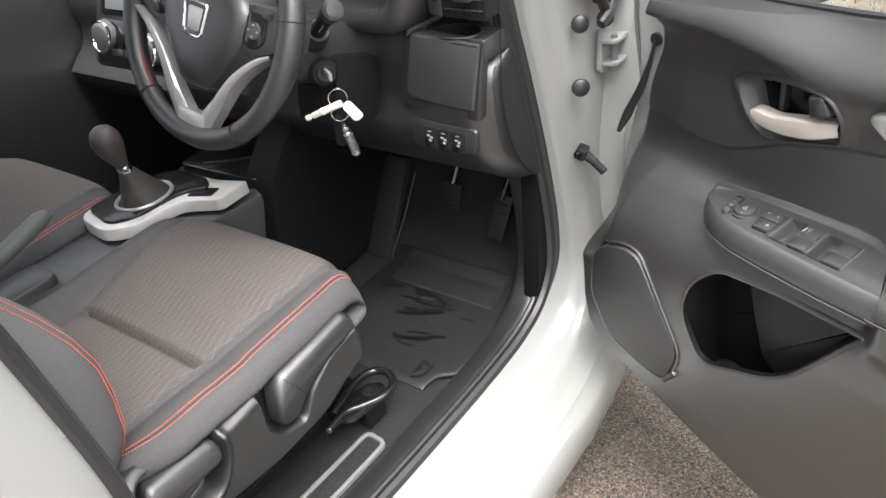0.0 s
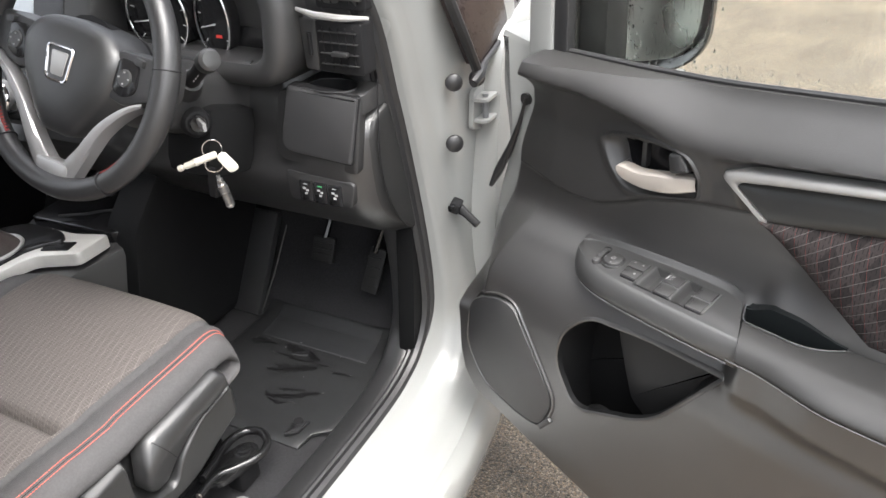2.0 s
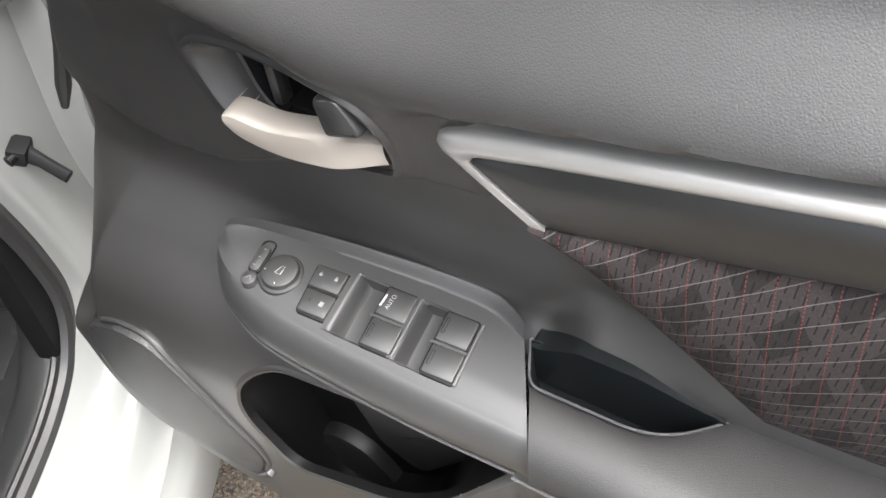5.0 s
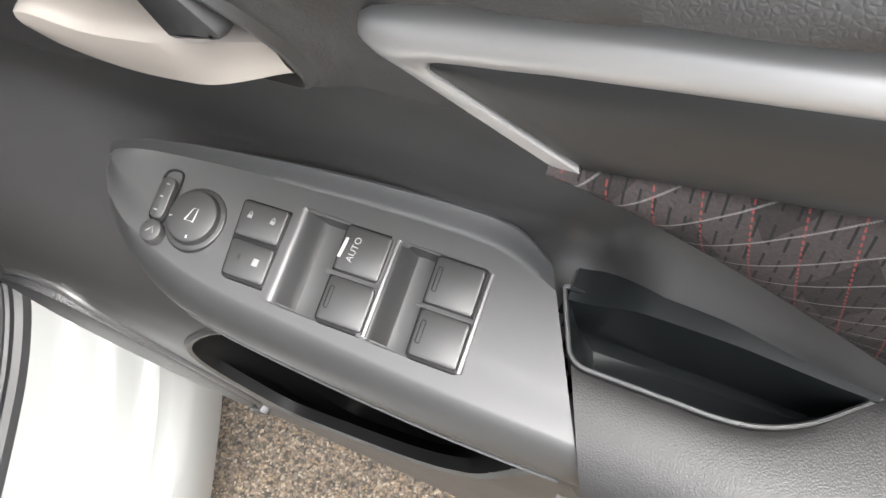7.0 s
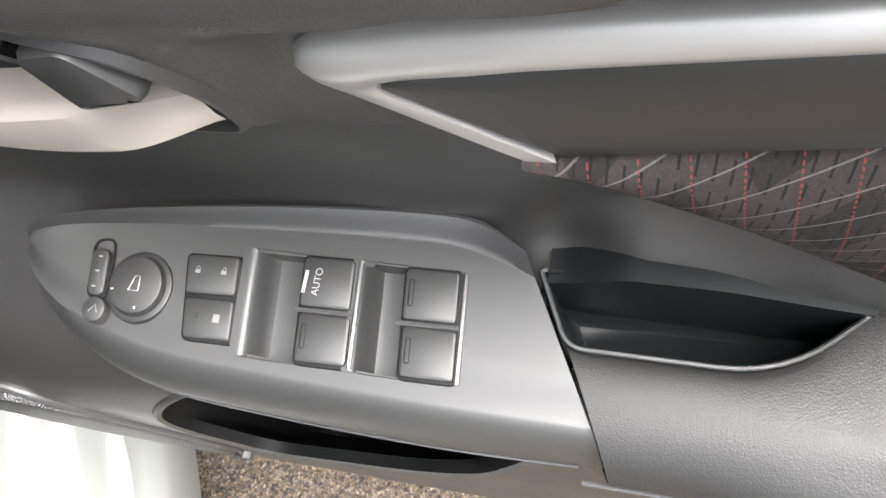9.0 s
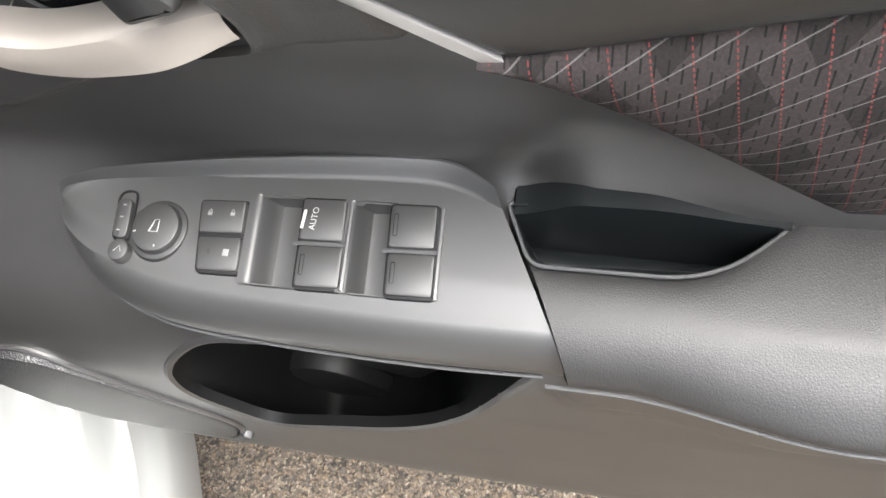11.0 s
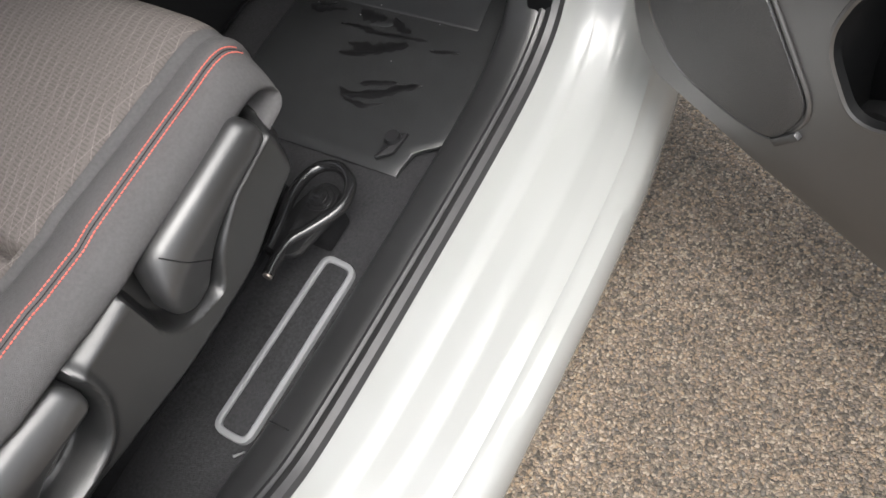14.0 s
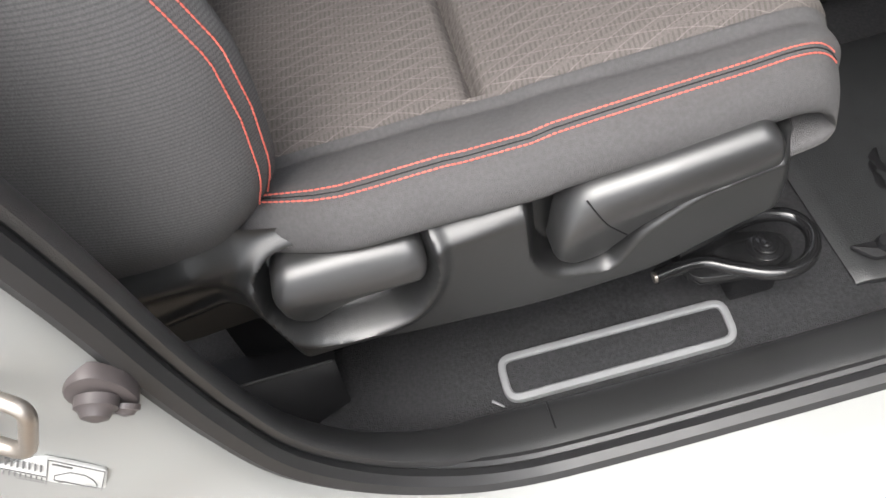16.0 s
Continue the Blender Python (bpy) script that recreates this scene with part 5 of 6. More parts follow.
HC = [(0.28, 0.478), (0.322, 0.499), (0.383, 0.512), (0.47, 0.522)]
lever, hface = paddle("height_lever", rounded([(0.309, 0.522), (0.38, 0.532), (0.455, 0.541), (0.466, 0.530), (0.470, 0.500), (0.406, 0.489), (0.372, 0.471), (0.350, 0.448), (0.334, 0.420), (0.303, 0.424), (0.286, 0.454), (0.291, 0.492)], [0.02, 0.01, 0.008, 0.008, 0.012, 0.02, 0.02, 0.015, 0.02, 0.02, 0.02, 0.02], 6), HC, 0.516, "satin black seat height lever")
part("lever_seam", tube([(hface(u, v) + 0.0004, u, v) for u, v in [(0.315 + 0.034 * k, 0.518 - 0.060 * k) for k in np.linspace(0, 1, 9)]], 0.0007, 5), DARK, lever)
rec, _ = paddle("recline_lever", rounded([(0.067, 0.500), (0.078, 0.517), (0.130, 0.516), (0.184, 0.512), (0.191, 0.495), (0.185, 0.471), (0.130, 0.469), (0.106, 0.455), (0.088, 0.440), (0.068, 0.458)], [0.01, 0.012, 0.02, 0.012, 0.01, 0.012, 0.02, 0.02, 0.015, 0.015], 6), [(0.06, 0.492), (0.20, 0.486)], 0.508, "satin black recline lever")
part("finger_lip", tube([(0.484, 0.100, 0.452), (0.4865, 0.125, 0.455), (0.486, 0.150, 0.462), (0.482, 0.170, 0.472)], [0.001, 0.0035, 0.003, 0.001], 8), SATIN, rec)
# rail and its front foot: a looped black steel tongue with a bolt
part("seat_rail", box((0.405, 0.28, 0.295), (0.03, 0.46, 0.030), 0.004, pose(0, 0, 0, 3, 0, 0)), STEEL, seat, "black steel seat rail")
loop = spline([(0.462, 0.398, 0.312), (0.459, 0.425, 0.312), (0.461, 0.450, 0.311), (0.475, 0.473, 0.310), (0.490, 0.500, 0.310), (0.494, 0.522, 0.310), (0.484, 0.546, 0.310), (0.459, 0.559, 0.310), (0.436, 0.550, 0.311), (0.427, 0.525, 0.313), (0.429, 0.493, 0.315), (0.440, 0.458, 0.317), (0.446, 0.425, 0.318)], 5)
foot = part("rail_foot", tube(loop, 0.0076, 12), STEEL, seat, "glossy black steel loop at the rail's end")
part("foot_plate", slab(rounded([(0.434, 0.42), (0.478, 0.43), (0.486, 0.50), (0.474, 0.538), (0.446, 0.540), (0.433, 0.50)], 0.015, 4), lambda u, v, w: Vector((u, v, 0.303 + w + (0.50 - v) * 0.10)), -0.008, 0.004, 0.003), STEEL, foot)
for r, h in ((0.0185, 0.004), (0.0125, 0.008), (0.0065, 0.011)):
    o = [Vector((0.459 + r * math.cos(q), 0.512 + r * math.sin(q))) for q in np.linspace(0, 2 * math.pi, 20, endpoint=False)]
    part("bolt", slab(o, lambda u, v, w: Vector((u, v, 0.305 + w)), -0.002, h, 0.0018), STEEL, foot)
part("rod_tip", tube([(0.4622, 0.3955, 0.312), (0.462, 0.399, 0.312)], 0.0056, 10), SATINM, foot)
part("foot_post", box((0.458, 0.50, 0.272), (0.035, 0.05, 0.055), 0.006), STEEL, foot)

# passenger seat
pseat = thing("passenger_seat", (-0.42, 0.25, 0.235), "dark grey cloth passenger seat with red stitching", "car seat", "front seats")
build_cushion(-0.420, pseat)
build_back(-0.420, pseat)
for c in ((0.2285, 0.0104), (0.2365, 0.0083)):
    stitches([seat_point(-0.420, c, 1, g, 0.0008) for g in SEG], "stitching", pseat)
part("seat_base", box((-0.42, 0.22, 0.33), (0.42, 0.5, 0.18), 0.03), BLACK, pseat)
part("seat_base", box((0.21, 0.22, 0.33), (0.40, 0.5, 0.16), 0.03), DARK, seat)
# ---- floor things ----
fm = thing("floor_mat", (0.33, 0.78, 0.24), "worn black rubber driver floor mat", "floor mat")


def mat_z(u, v):
    return 0.238 + 0.05 * max(0, v - 0.90) + (0.35 * max(0, v - 0.935))


RT = [(0.605, 0.490), (0.650, 0.496), (0.664, 0.518), (0.678, 0.533), (0.90, 0.535), (0.95, 0.515), (0.985, 0.480)]


def sheet(lo, hi, left, right, top, bm=None):
    """A thin flexible sheet on the floor with rounded long edges."""
    rows = []
    for v in np.linspace(lo, hi, 40):
        l_, r_ = left(v), right(v)
        e = 0.004 * (1 - ease(0, 0.006, min(v - lo, hi - v)))
        xs = [l_ - 0.001, l_, l_ + 0.002] + list(np.linspace(l_ + 0.02, r_ - 0.02, 14)) + [r_ - 0.002, r_, r_ + 0.001]
        hs = [-0.006, -0.001, 0.0] + [0.0] * 14 + [0.0, -0.001, -0.006]
        rows.append([Vector((x, v, mat_z(x, v) + top + h - e)) for x, h in zip(xs, hs)])
    return loft(rows, bm=bm)


part("mat_sheet", sheet(0.608, 0.985, lambda v: 0.165, lambda v: lerp(RT, v), 0.004), MATM, fm)
part("heel_pad", sheet(0.862, 0.972, lambda v: 0.21 - 0.1 * (v - 0.86), lambda v: 0.480 - 0.15 * (v - 0.86), 0.0052), HEEL, fm, "smooth heel pad")
part("mat_clip", tube([(0.462, 0.655, 0.247), (0.462, 0.655, 0.256)], [0.013, 0.010], 12), DARK, fm, "black mat fastener")
part("mat_clip", slab(rounded([(0.452, 0.618), (0.474, 0.635), (0.478, 0.672), (0.455, 0.660)], 0.005, 3), lambda u, v, w: Vector((u, v, 0.245 + w)), 0, 0.005, 0.002), DARK, fm)
rng = random.Random(11)
def tear(pts, w, lift=0.0):
    """A ragged rip in the mat along a line, wide in the middle."""
    mid = spline([(x, y, 0) for x, y in pts], 5)
    rim = ([], [])
    for i, p in enumerate(mid):
        d = (mid[min(i + 1, len(mid) - 1)] - mid[max(i - 1, 0)]).normalized()
        k = w * (math.sin(math.pi * i / (len(mid) - 1)) ** 0.6 + 0.05)
        for sg, r in ((1, rim[0]), (-1, rim[1])):
            q = k * rng.uniform(0.35, 1.25) * sg
            r.append(Vector((p.x - d.y * q, p.y + d.x * q)))
    bm = loft([[Vector((a.x, a.y, mat_z(a.x, a.y) + h + lift)) for a in r] for r, h in ((rim[0], 0.0048), (mid, 0.0058), (rim[1], 0.0048))])
    part("tear", bm, TEARM, fm, "ragged dark rip")


tear([(0.269, 0.822), (0.30, 0.826), (0.33, 0.820), (0.37, 0.824), (0.42, 0.828)], 0.0055)
tear([(0.196, 0.846), (0.215, 0.838), (0.235, 0.846), (0.263, 0.850)], 0.008)
tear([(0.205, 0.858), (0.22, 0.852), (0.24, 0.858)], 0.006)
tear([(0.285, 0.858), (0.31, 0.846), (0.335, 0.853)], 0.011)
tear([(0.345, 0.856), (0.367, 0.840), (0.385, 0.833)], 0.009)
tear([(0.300, 0.792), (0.335, 0.790), (0.365, 0.803), (0.395, 0.812)], 0.012)
tear([(0.295, 0.772), (0.325, 0.776), (0.35, 0.786)], 0.006)
tear([(0.335, 0.716), (0.353, 0.706), (0.40, 0.722), (0.43, 0.742), (0.452, 0.752)], 0.008)
tear([(0.35, 0.700), (0.38, 0.694), (0.415, 0.706)], 0.0055)
tear([(0.36, 0.728), (0.39, 0.738), (0.415, 0.745)], 0.006)
tear([(0.43, 0.812), (0.45, 0.816), (0.475, 0.82)], 0.004)
for x, y in ((0.312, 0.872), (0.42, 0.862), (0.385, 0.778), (0.29, 0.845), (0.208, 0.85)):
    part("grit", box((x, y, mat_z(x, y) + 0.006), (0.0014, 0.0014, 0.0012), 0.0003), PRINTG, fm)
part("scuff_patch", slab(rounded([(0.312, 0.832), (0.345, 0.836), (0.352, 0.846), (0.325, 0.845)], 0.006, 3), lambda u, v, w: Vector((u, v, mat_z(u, v) + w)), 0.002, 0.0050, 0.001), HEEL, fm)

ringo = rounded([(0.463, 0.227), (0.517, 0.226), (0.519, 0.470), (0.467, 0.474)], 0.018, 6)
tray = thing("floor_ring", (0.49, 0.36, 0.243), "light grey frame around a carpet insert on the floor", "floor trim")
part("ring_frame", loft([[Vector((p[0], p[1], 0.2415 + h)) for p in inset(ringo, k)] for k, h in ((-0.0005, -0.004), (0.0, 0.003), (0.002, 0.0045), (0.006, 0.0045), (0.0078, 0.003), (0.0082, -0.004))], ring=True), GREYP, tray, "light grey plastic frame")
part("carpet_insert", slab(inset(ringo, 0.008), lambda u, v, w: Vector((u, v, 0.2405 + w)), -0.003, 0.0008, 0.0005), CARPET, tray)
part("frame_clip", tube([(0.520, 0.222, 0.246), (0.511, 0.212, 0.246)], [0.0010, 0.0016], 6), GREYP, tray)
bx = thing("under_seat_box", (0.45, -0.02, 0.235), "black plastic cover under the seat", "car trim")
part("box_cover", loft([[Vector((x + k * sx, y, z)) for x, z, k in ((0.400, 0.236, 0), (0.404, 0.284, 0), (0.436, 0.2885, 0), (0.4405, 0.2905, 0), (0.443, 0.2895, 0), (0.452, 0.268, 1), (0.462, 0.236, 1))] for y, sx in ((-0.06, 0.030), (-0.02, 0.026), (0.03, 0.016), (0.066, 0.002), (0.070, 0.0))], caps=True), DARK, bx)
# thin paler bead stands in for the highlight on the bevelled edge
part("box_edge_highlight", tube([(0.4412, -0.03, 0.2902), (0.4412, 0.02, 0.2904), (0.4412, 0.067, 0.2900)], 0.0014, 6), SATIN, bx, "paler line as highlight on the top edge")

# pedals
for nm, top, low, w, h in (("accelerator_pedal", (0.470, 1.02, 0.47), (0.438, 0.998, 0.385), 0.040, 0.100), ("brake_pedal", (0.330, 1.05, 0.50), (0.322, 0.985, 0.420), 0.056, 0.055)):
    pd = thing(nm, low, "black rubber-faced " + nm.replace("_", " "), "pedal", "pedals")
    part("pad", box(low, (w, 0.014, h), 0.005, pose(0, 0, 0, -25, 8 if "acc" in nm else 0, 0)), PEDALM, pd)
    for k in range(4):
        part("grip_rib", box(Vector(low) + Vector((0, -0.0085 + 0.0, (k - 1.5) * h * 0.2)) + Vector((0, (k - 1.5) * h * 0.2 * 0.42, 0)), (w * 0.8, 0.004, 0.004), 0.001, pose(0, 0, 0, -25, 0, 0)), PEDALM, pd)
    part("arm", tube([Vector(low) + Vector((0, 0.01, h * 0.4)), Vector(top) + Vector((0, 0.04, 0.08))], 0.007, 8), STEEL, pd)
rest = thing("foot_rest", (0.12, 0.95, 0.25), "black plastic foot rest beside the tunnel", "foot rest")
part("rest_pad", box((0.125, 0.985, 0.345), (0.075, 0.02, 0.24), 0.006, pose(0, 0, 0, -32, 0, 0)), BLACK, rest)
part("bright_edge", tube([(0.165, 0.925, 0.250), (0.178, 0.975, 0.330), (0.190, 1.03, 0.43)], 0.0016, 6), SATIN, rest)

# ---- dashboard ----
dash = thing("dashboard", (0, 0.9, 0.55), "black moulded dashboard with vents, cubby and switches", "dashboard")


def dash_row(x):
    k = ease(0.42, 0.50, x)
    e = 0.03 * ease(0.56, 0.60, x) ** 2
    c = 0.06 * (1 - ease(0.05, 0.20, abs(x + 0.08)))
    left = 0.06 * ease(0.18, 0.30, -x)
    pts = [(1.13, 0.50), (0.98, 0.545), (0.90, 0.565), (0.845, 0.590), (0.795, 0.635), (0.770, 0.675), (0.762, 0.72), (0.760 + 0.02 * (1 - k), 0.765), (0.770, 0.82), (0.785, 0.865), (0.800, 0.89), (0.802, 0.93), (0.798, 0.98), (0.795, 1.02), (0.83, 1.055), (0.95, 1.075), (1.16, 1.085)]
    hol = ease(0.455, 0.475, x)
    return [Vector((x, y + e + left * (z > 0.7) - c * (0.70 < z < 1.03) * 0.6 + hol * (0.075 * (z == 0.89) + 0.085 * (z == 0.865)), z)) for y, z in pts]


rows = [spline(dash_row(x), 2) for x in np.linspace(-0.66, 0.598, 66)]
ends = []
for x, k in ((0.598, 0.0), (0.602, 0.04), (0.605, 0.12), (0.607, 0.3), (0.608, 0.65), (0.608, 1.0)):
    ends.append([Vector((x, p.y + max(0.0, 0.915 - p.y) * k, p.z)) for p in spline(dash_row(0.598), 2)])
part("dash_body", loft(rows), BLACK, dash, "black moulded dash")
part("dash_end", loft(ends), COVERM, dash, "smooth black dash end cover")


def dp(u, v, w):
    """On the dash face: u across, v up, w out towards the seat."""
    return Vector((u, 0.775 + 0.10 * (v - 0.8) * (1 if v > 0.8 else 0.4) - w, v))


# knee panel switch strip
sb = rounded([(0.445, 0.672), (0.572, 0.676), (0.580, 0.722), (0.440, 0.728)], 0.012, 4)
strip_ = part("switch_strip", slab(sb, dp, -0.01, 0.012, 0.004), BLACK, dash)
for k, x in enumerate((0.482, 0.511, 0.540)):
    bt = part("dash_switch", slab(rounded([(x - 0.0135, 0.676), (x + 0.0135, 0.677), (x + 0.0135, 0.714), (x - 0.0135, 0.713)], 0.002, 3), dp, 0.008, 0.0145, 0.0015), GLOSSB, strip_, "small black push switch")
    for j, (a, b) in enumerate(((-0.003, 0.700), (0.003, 0.697), (0.0, 0.691))):
        part("printed_mark", box(dp(x + a, b, 0.0147), (0.0055, 0.0006, 0.0035), 0), PRINT, bt)
    part("indicator", box(dp(x, 0.708, 0.0147), (0.008, 0.0006, 0.0012), 0), PRINT if k != 1 else GREENL, bt)

# cubby lid with cup ring above it
part("lid_surround", slab(rounded([(0.444, 0.868), (0.603, 0.866), (0.588, 0.738), (0.424, 0.744)], [0.02, 0.006, 0.01, 0.03], 5), dp, -0.004, 0.012, 0.005), BLACK, dash)
co = rounded([(0.466, 0.876), (0.600, 0.868), (0.580, 0.756), (0.440, 0.764)], [0.008, 0.004, 0.006, 0.03], 5)
part("lid_gap", slab(inset(co, -0.0015), dp, -0.002, 0.0135, 0.001), DARK, dash)
part("cubby_lid", slab(co, dp, 0.002, 0.0175, 0.005), CUBBY, dash, "smooth black cubby lid")
cup = thing("cup_holder", (0.540, 0.775, 0.85), "round pop-out cup holder in the dash", "cup holder")
circ = [(math.cos(q), math.sin(q)) for q in np.linspace(0, 2 * math.pi, 36, endpoint=False)]
CX, CY = 0.536, 0.796


def shelf_edge(c, q, d):
    """Where a ray from the cup's middle meets the shelf's edge."""
    k = min(((0.604 if c > 0 else 0.470) - CX - d * math.copysign(1, c)) / c if abs(c) > 1e-6 else 9, ((0.875 if q > 0 else 0.772) - CY - d * math.copysign(1, q)) / q if abs(q) > 1e-6 else 9)
    return CX + c * k, CY + q * k


rows = [[Vector((*shelf_edge(c, q, d), z)) for c, q in circ] for d, z in ((0.0, 0.840), (0.0, 0.8695), (0.002, 0.8722))]
rows += [[Vector((CX + c * r, CY + q * r * 0.72, z)) for c, q in circ] for r, z in ((0.0455, 0.8724), (0.0450, 0.8740), (0.0435, 0.8745), (0.0425, 0.8735))]
part("cup_shelf", loft(rows, ring=True), BLACK, cup)
part("cup_wall", loft([[Vector((CX + c * r, CY + q * r * 0.72, z)) for c, q in circ] for r, z in ((0.0425, 0.8735), (0.0415, 0.862), (0.040, 0.820), (0.002, 0.815))], ring=True), DARK, cup, "dark hollow of the cup holder")
part("end_seam", tube(spline([(0.6075, 0.815, 0.885), (0.6085, 0.806, 0.83), (0.6085, 0.800, 0.77), (0.6085, 0.806, 0.71), (0.6085, 0.826, 0.655), (0.6085, 0.858, 0.605), (0.6085, 0.885, 0.582)], 4), 0.0011, 6), DARK, dash, "parting line of the dash end cover")

# vents
for nm, x0, x1, z0, z1, y in (("side_vent", 0.540, 0.608, 0.910, 0.976, 0.775), ("upper_vent", 0.535, 0.612, 1.004, 1.038, 0.790)):
    vt = part(nm, slab(rounded([(x0 - 0.006, z0 - 0.006), (x1 + 0.006, z0 - 0.008), (x1 + 0.008, z1 + 0.006), (x0 - 0.006, z1 + 0.008)], 0.006, 4), lambda u, v, w: Vector((u, y - w, v)), -0.03, 0.004, 0.002), DARK, dash, "air vent with slats")
    n = 4 if nm == "side_vent" else 2
    for k in range(n):
        z = z0 + (z1 - z0) * (k + 0.5) / n
        part("slat", box((0.5 * (x0 + x1), y - 0.006, z), (x1 - x0, 0.005, 0.0014), 0.0004, pose(0, 0, 0, 5, 0, 0)), SATIN, vt)
    for k in range(5):
        part("fin", box((x0 + (x1 - x0) * (k + 0.5) / 5, y - 0.0045, 0.5 * (z0 + z1)), (0.0018, 0.004, z1 - z0 - 0.004), 0), DARK, vt)
    if nm == "side_vent":
        part("vent_tab", box((0.582, y - 0.016, 0.938), (0.028, 0.010, 0.007), 0.002), SATIN, vt)
        part("vent_wheel", tube([(0.520, y - 0.004, 0.930), (0.521, y - 0.004, 0.964)], 0.006, 12, flat=0.6), DARK, vt)
part("vent_strip", tube([(0.500, 0.772, 0.998), (0.54, 0.764, 0.9925), (0.585, 0.766, 0.990), (0.625, 0.780, 0.989)], [0.003, 0.0055, 0.0055, 0.003], 8), SILVER, dash, "silver blade across the vents")
part("vent_cheek", slab(rounded([(0.506, 0.905), (0.532, 0.903), (0.534, 0.984), (0.503, 0.986)], 0.005, 3), lambda u, v, w: Vector((u, 0.778 - w, v)), -0.02, 0.006, 0.003), SATIN, dash)

# instrument hood and gauges
HO = rounded([(0.075, 0.925), (0.455, 0.918), (0.459, 1.02), (0.40, 1.075), (0.14, 1.075), (0.075, 1.02)], [0.04, 0.03, 0.05, 0.05, 0.05, 0.05], 6)
part("instrument_hood", loft([[Vector((p[0], y + 0.10 * (p[1] - 0.95), p[1])) for p in inset(HO, k)] for k, y in ((0.002, 0.815), (0.0, 0.745), (-0.003, 0.735), (-0.012, 0.731), (-0.030, 0.735), (-0.040, 0.745), (-0.046, 0.765), (-0.050, 0.86))], ring=True), SATIN, dash, "black hood over the gauges")
part("gauge_back", slab(inset(HO, -0.004), lambda u, v, w: Vector((u, 0.800 - w + 0.10 * (v - 0.95), v)), -0.01, 0.0, 0.001), GLOSSB, dash)
part("gauge_lip", tube([(0.13, 0.752, 0.924), (0.30, 0.750, 0.918), (0.40, 0.742, 0.912), (0.43, 0.738, 0.917)], 0.004, 6), SATIN, dash)
for gx, ra, r in ((0.335, 0.033, 0.060), (0.215, 0.066, 0.066)):
    gy, gz = 0.775, 0.968
    g = part("gauge", tube([(gx + ra * math.cos(q), gy - 0.008, gz + r * math.sin(q)) for q in np.linspace(0, 2 * math.pi, 40, endpoint=False)], 0.0020, 6, closed=True), CHROME, dash, "chrome ringed gauge")
    part("gauge_face", slab([Vector((gx + ra * math.cos(q), gz + r * math.sin(q))) for q in np.linspace(0, 2 * math.pi, 32, endpoint=False)], lambda u, v, w: Vector((u, gy - w, v)), -0.02, 0.002, 0.001), GLOSSB, g)
    for k in range(11):
        q = radians(220 - 26 * k)
        part("gauge_tick", tube([(gx + 0.80 * ra * math.cos(q), gy - 0.003, gz + 0.80 * r * math.sin(q)), (gx + 0.93 * ra * math.cos(q), gy - 0.003, gz + 0.93 * r * math.sin(q))], 0.0009, 4), PRINT, g)
    part("needle", tube([(gx + ra * 0.1, gy - 0.006, gz - 0.006), (gx - ra * 0.85, gy - 0.006, gz - r * 0.22)], [0.0016, 0.0006], 5), PRINT, g)
part("warning_light", box((0.340, 0.7715, 0.942), (0.012, 0.001, 0.005), 0), REDL, dash)

# column, ignition, stalk
col = thing("steering_column", (0.30, 0.66, 0.80), "black steering column shroud with ignition lock", "steering column")
part("shroud", loft([[Vector((0.300 + 0.072 * k * math.copysign(abs(math.cos(q)) ** 0.6, math.cos(q)), y, zc + 0.062 * k * math.copysign(abs(math.sin(q)) ** 0.6, math.sin(q)))) for q in np.linspace(0, 2 * math.pi, 28, endpoint=False)] for y, k, zc in ((0.605, 0.80, 0.900), (0.612, 1.0, 0.898), (0.70, 1.05, 0.858), (0.80, 1.1, 0.82))], ring=True, caps=True), BLACK, col)
# underside of the column, its shade held in the darker plastic colour
part("lower_shroud", box((0.350, 0.70, 0.795), (0.10, 0.12, 0.12), 0.03, pose(0, 0, 0, -18, 0, 0)), SHADEM, col)
IG = Vector((0.385, 0.640, 0.848))
igd = Vector((0.80, -0.52, 0.15)).normalized()
part("lock_ring", tube([IG + igd * a for a in (-0.02, 0.0, 0.006)], [0.024, 0.023, 0.018], 18), DARK, col)
part("lock_barrel", tube([IG + igd * a for a in (0.0, 0.010, 0.012)], [0.015, 0.0145, 0.012], 16), GLOSSB, col)
ST = Vector((0.388, 0.640, 0.914))
st = part("indicator_stalk", tube([ST, ST + Vector((0.025, -0.008, 0.016)), ST + Vector((0.055, -0.022, 0.036)), ST + Vector((0.070, -0.028, 0.044))], [0.014, 0.011, 0.012, 0.0125], 14), DARK, col, "black indicator stalk")
part("stalk_knob", tube([ST + Vector((0.066, -0.026, 0.042)), ST + Vector((0.070, -0.030, 0.045)), ST + Vector((0.086, -0.038, 0.053)), ST + Vector((0.089, -0.039, 0.054))], [0.0125, 0.0160, 0.0160, 0.012], 16), SATIN, st)
part("stalk_boot", tube([ST + Vector((-0.02, 0.01, -0.012)), ST + Vector((0.008, -0.002, 0.004))], [0.026, 0.017], 14), RUBBER, st)
for k in range(3):
    part("printed_mark", tube([ST + Vector((0.030 + 0.009 * k, -0.021 - 0.004 * k, 0.010 + 0.006 * k)), ST + Vector((0.034 + 0.009 * k, -0.024 - 0.004 * k, 0.013 + 0.006 * k))], 0.0009, 4), PRINT, st)

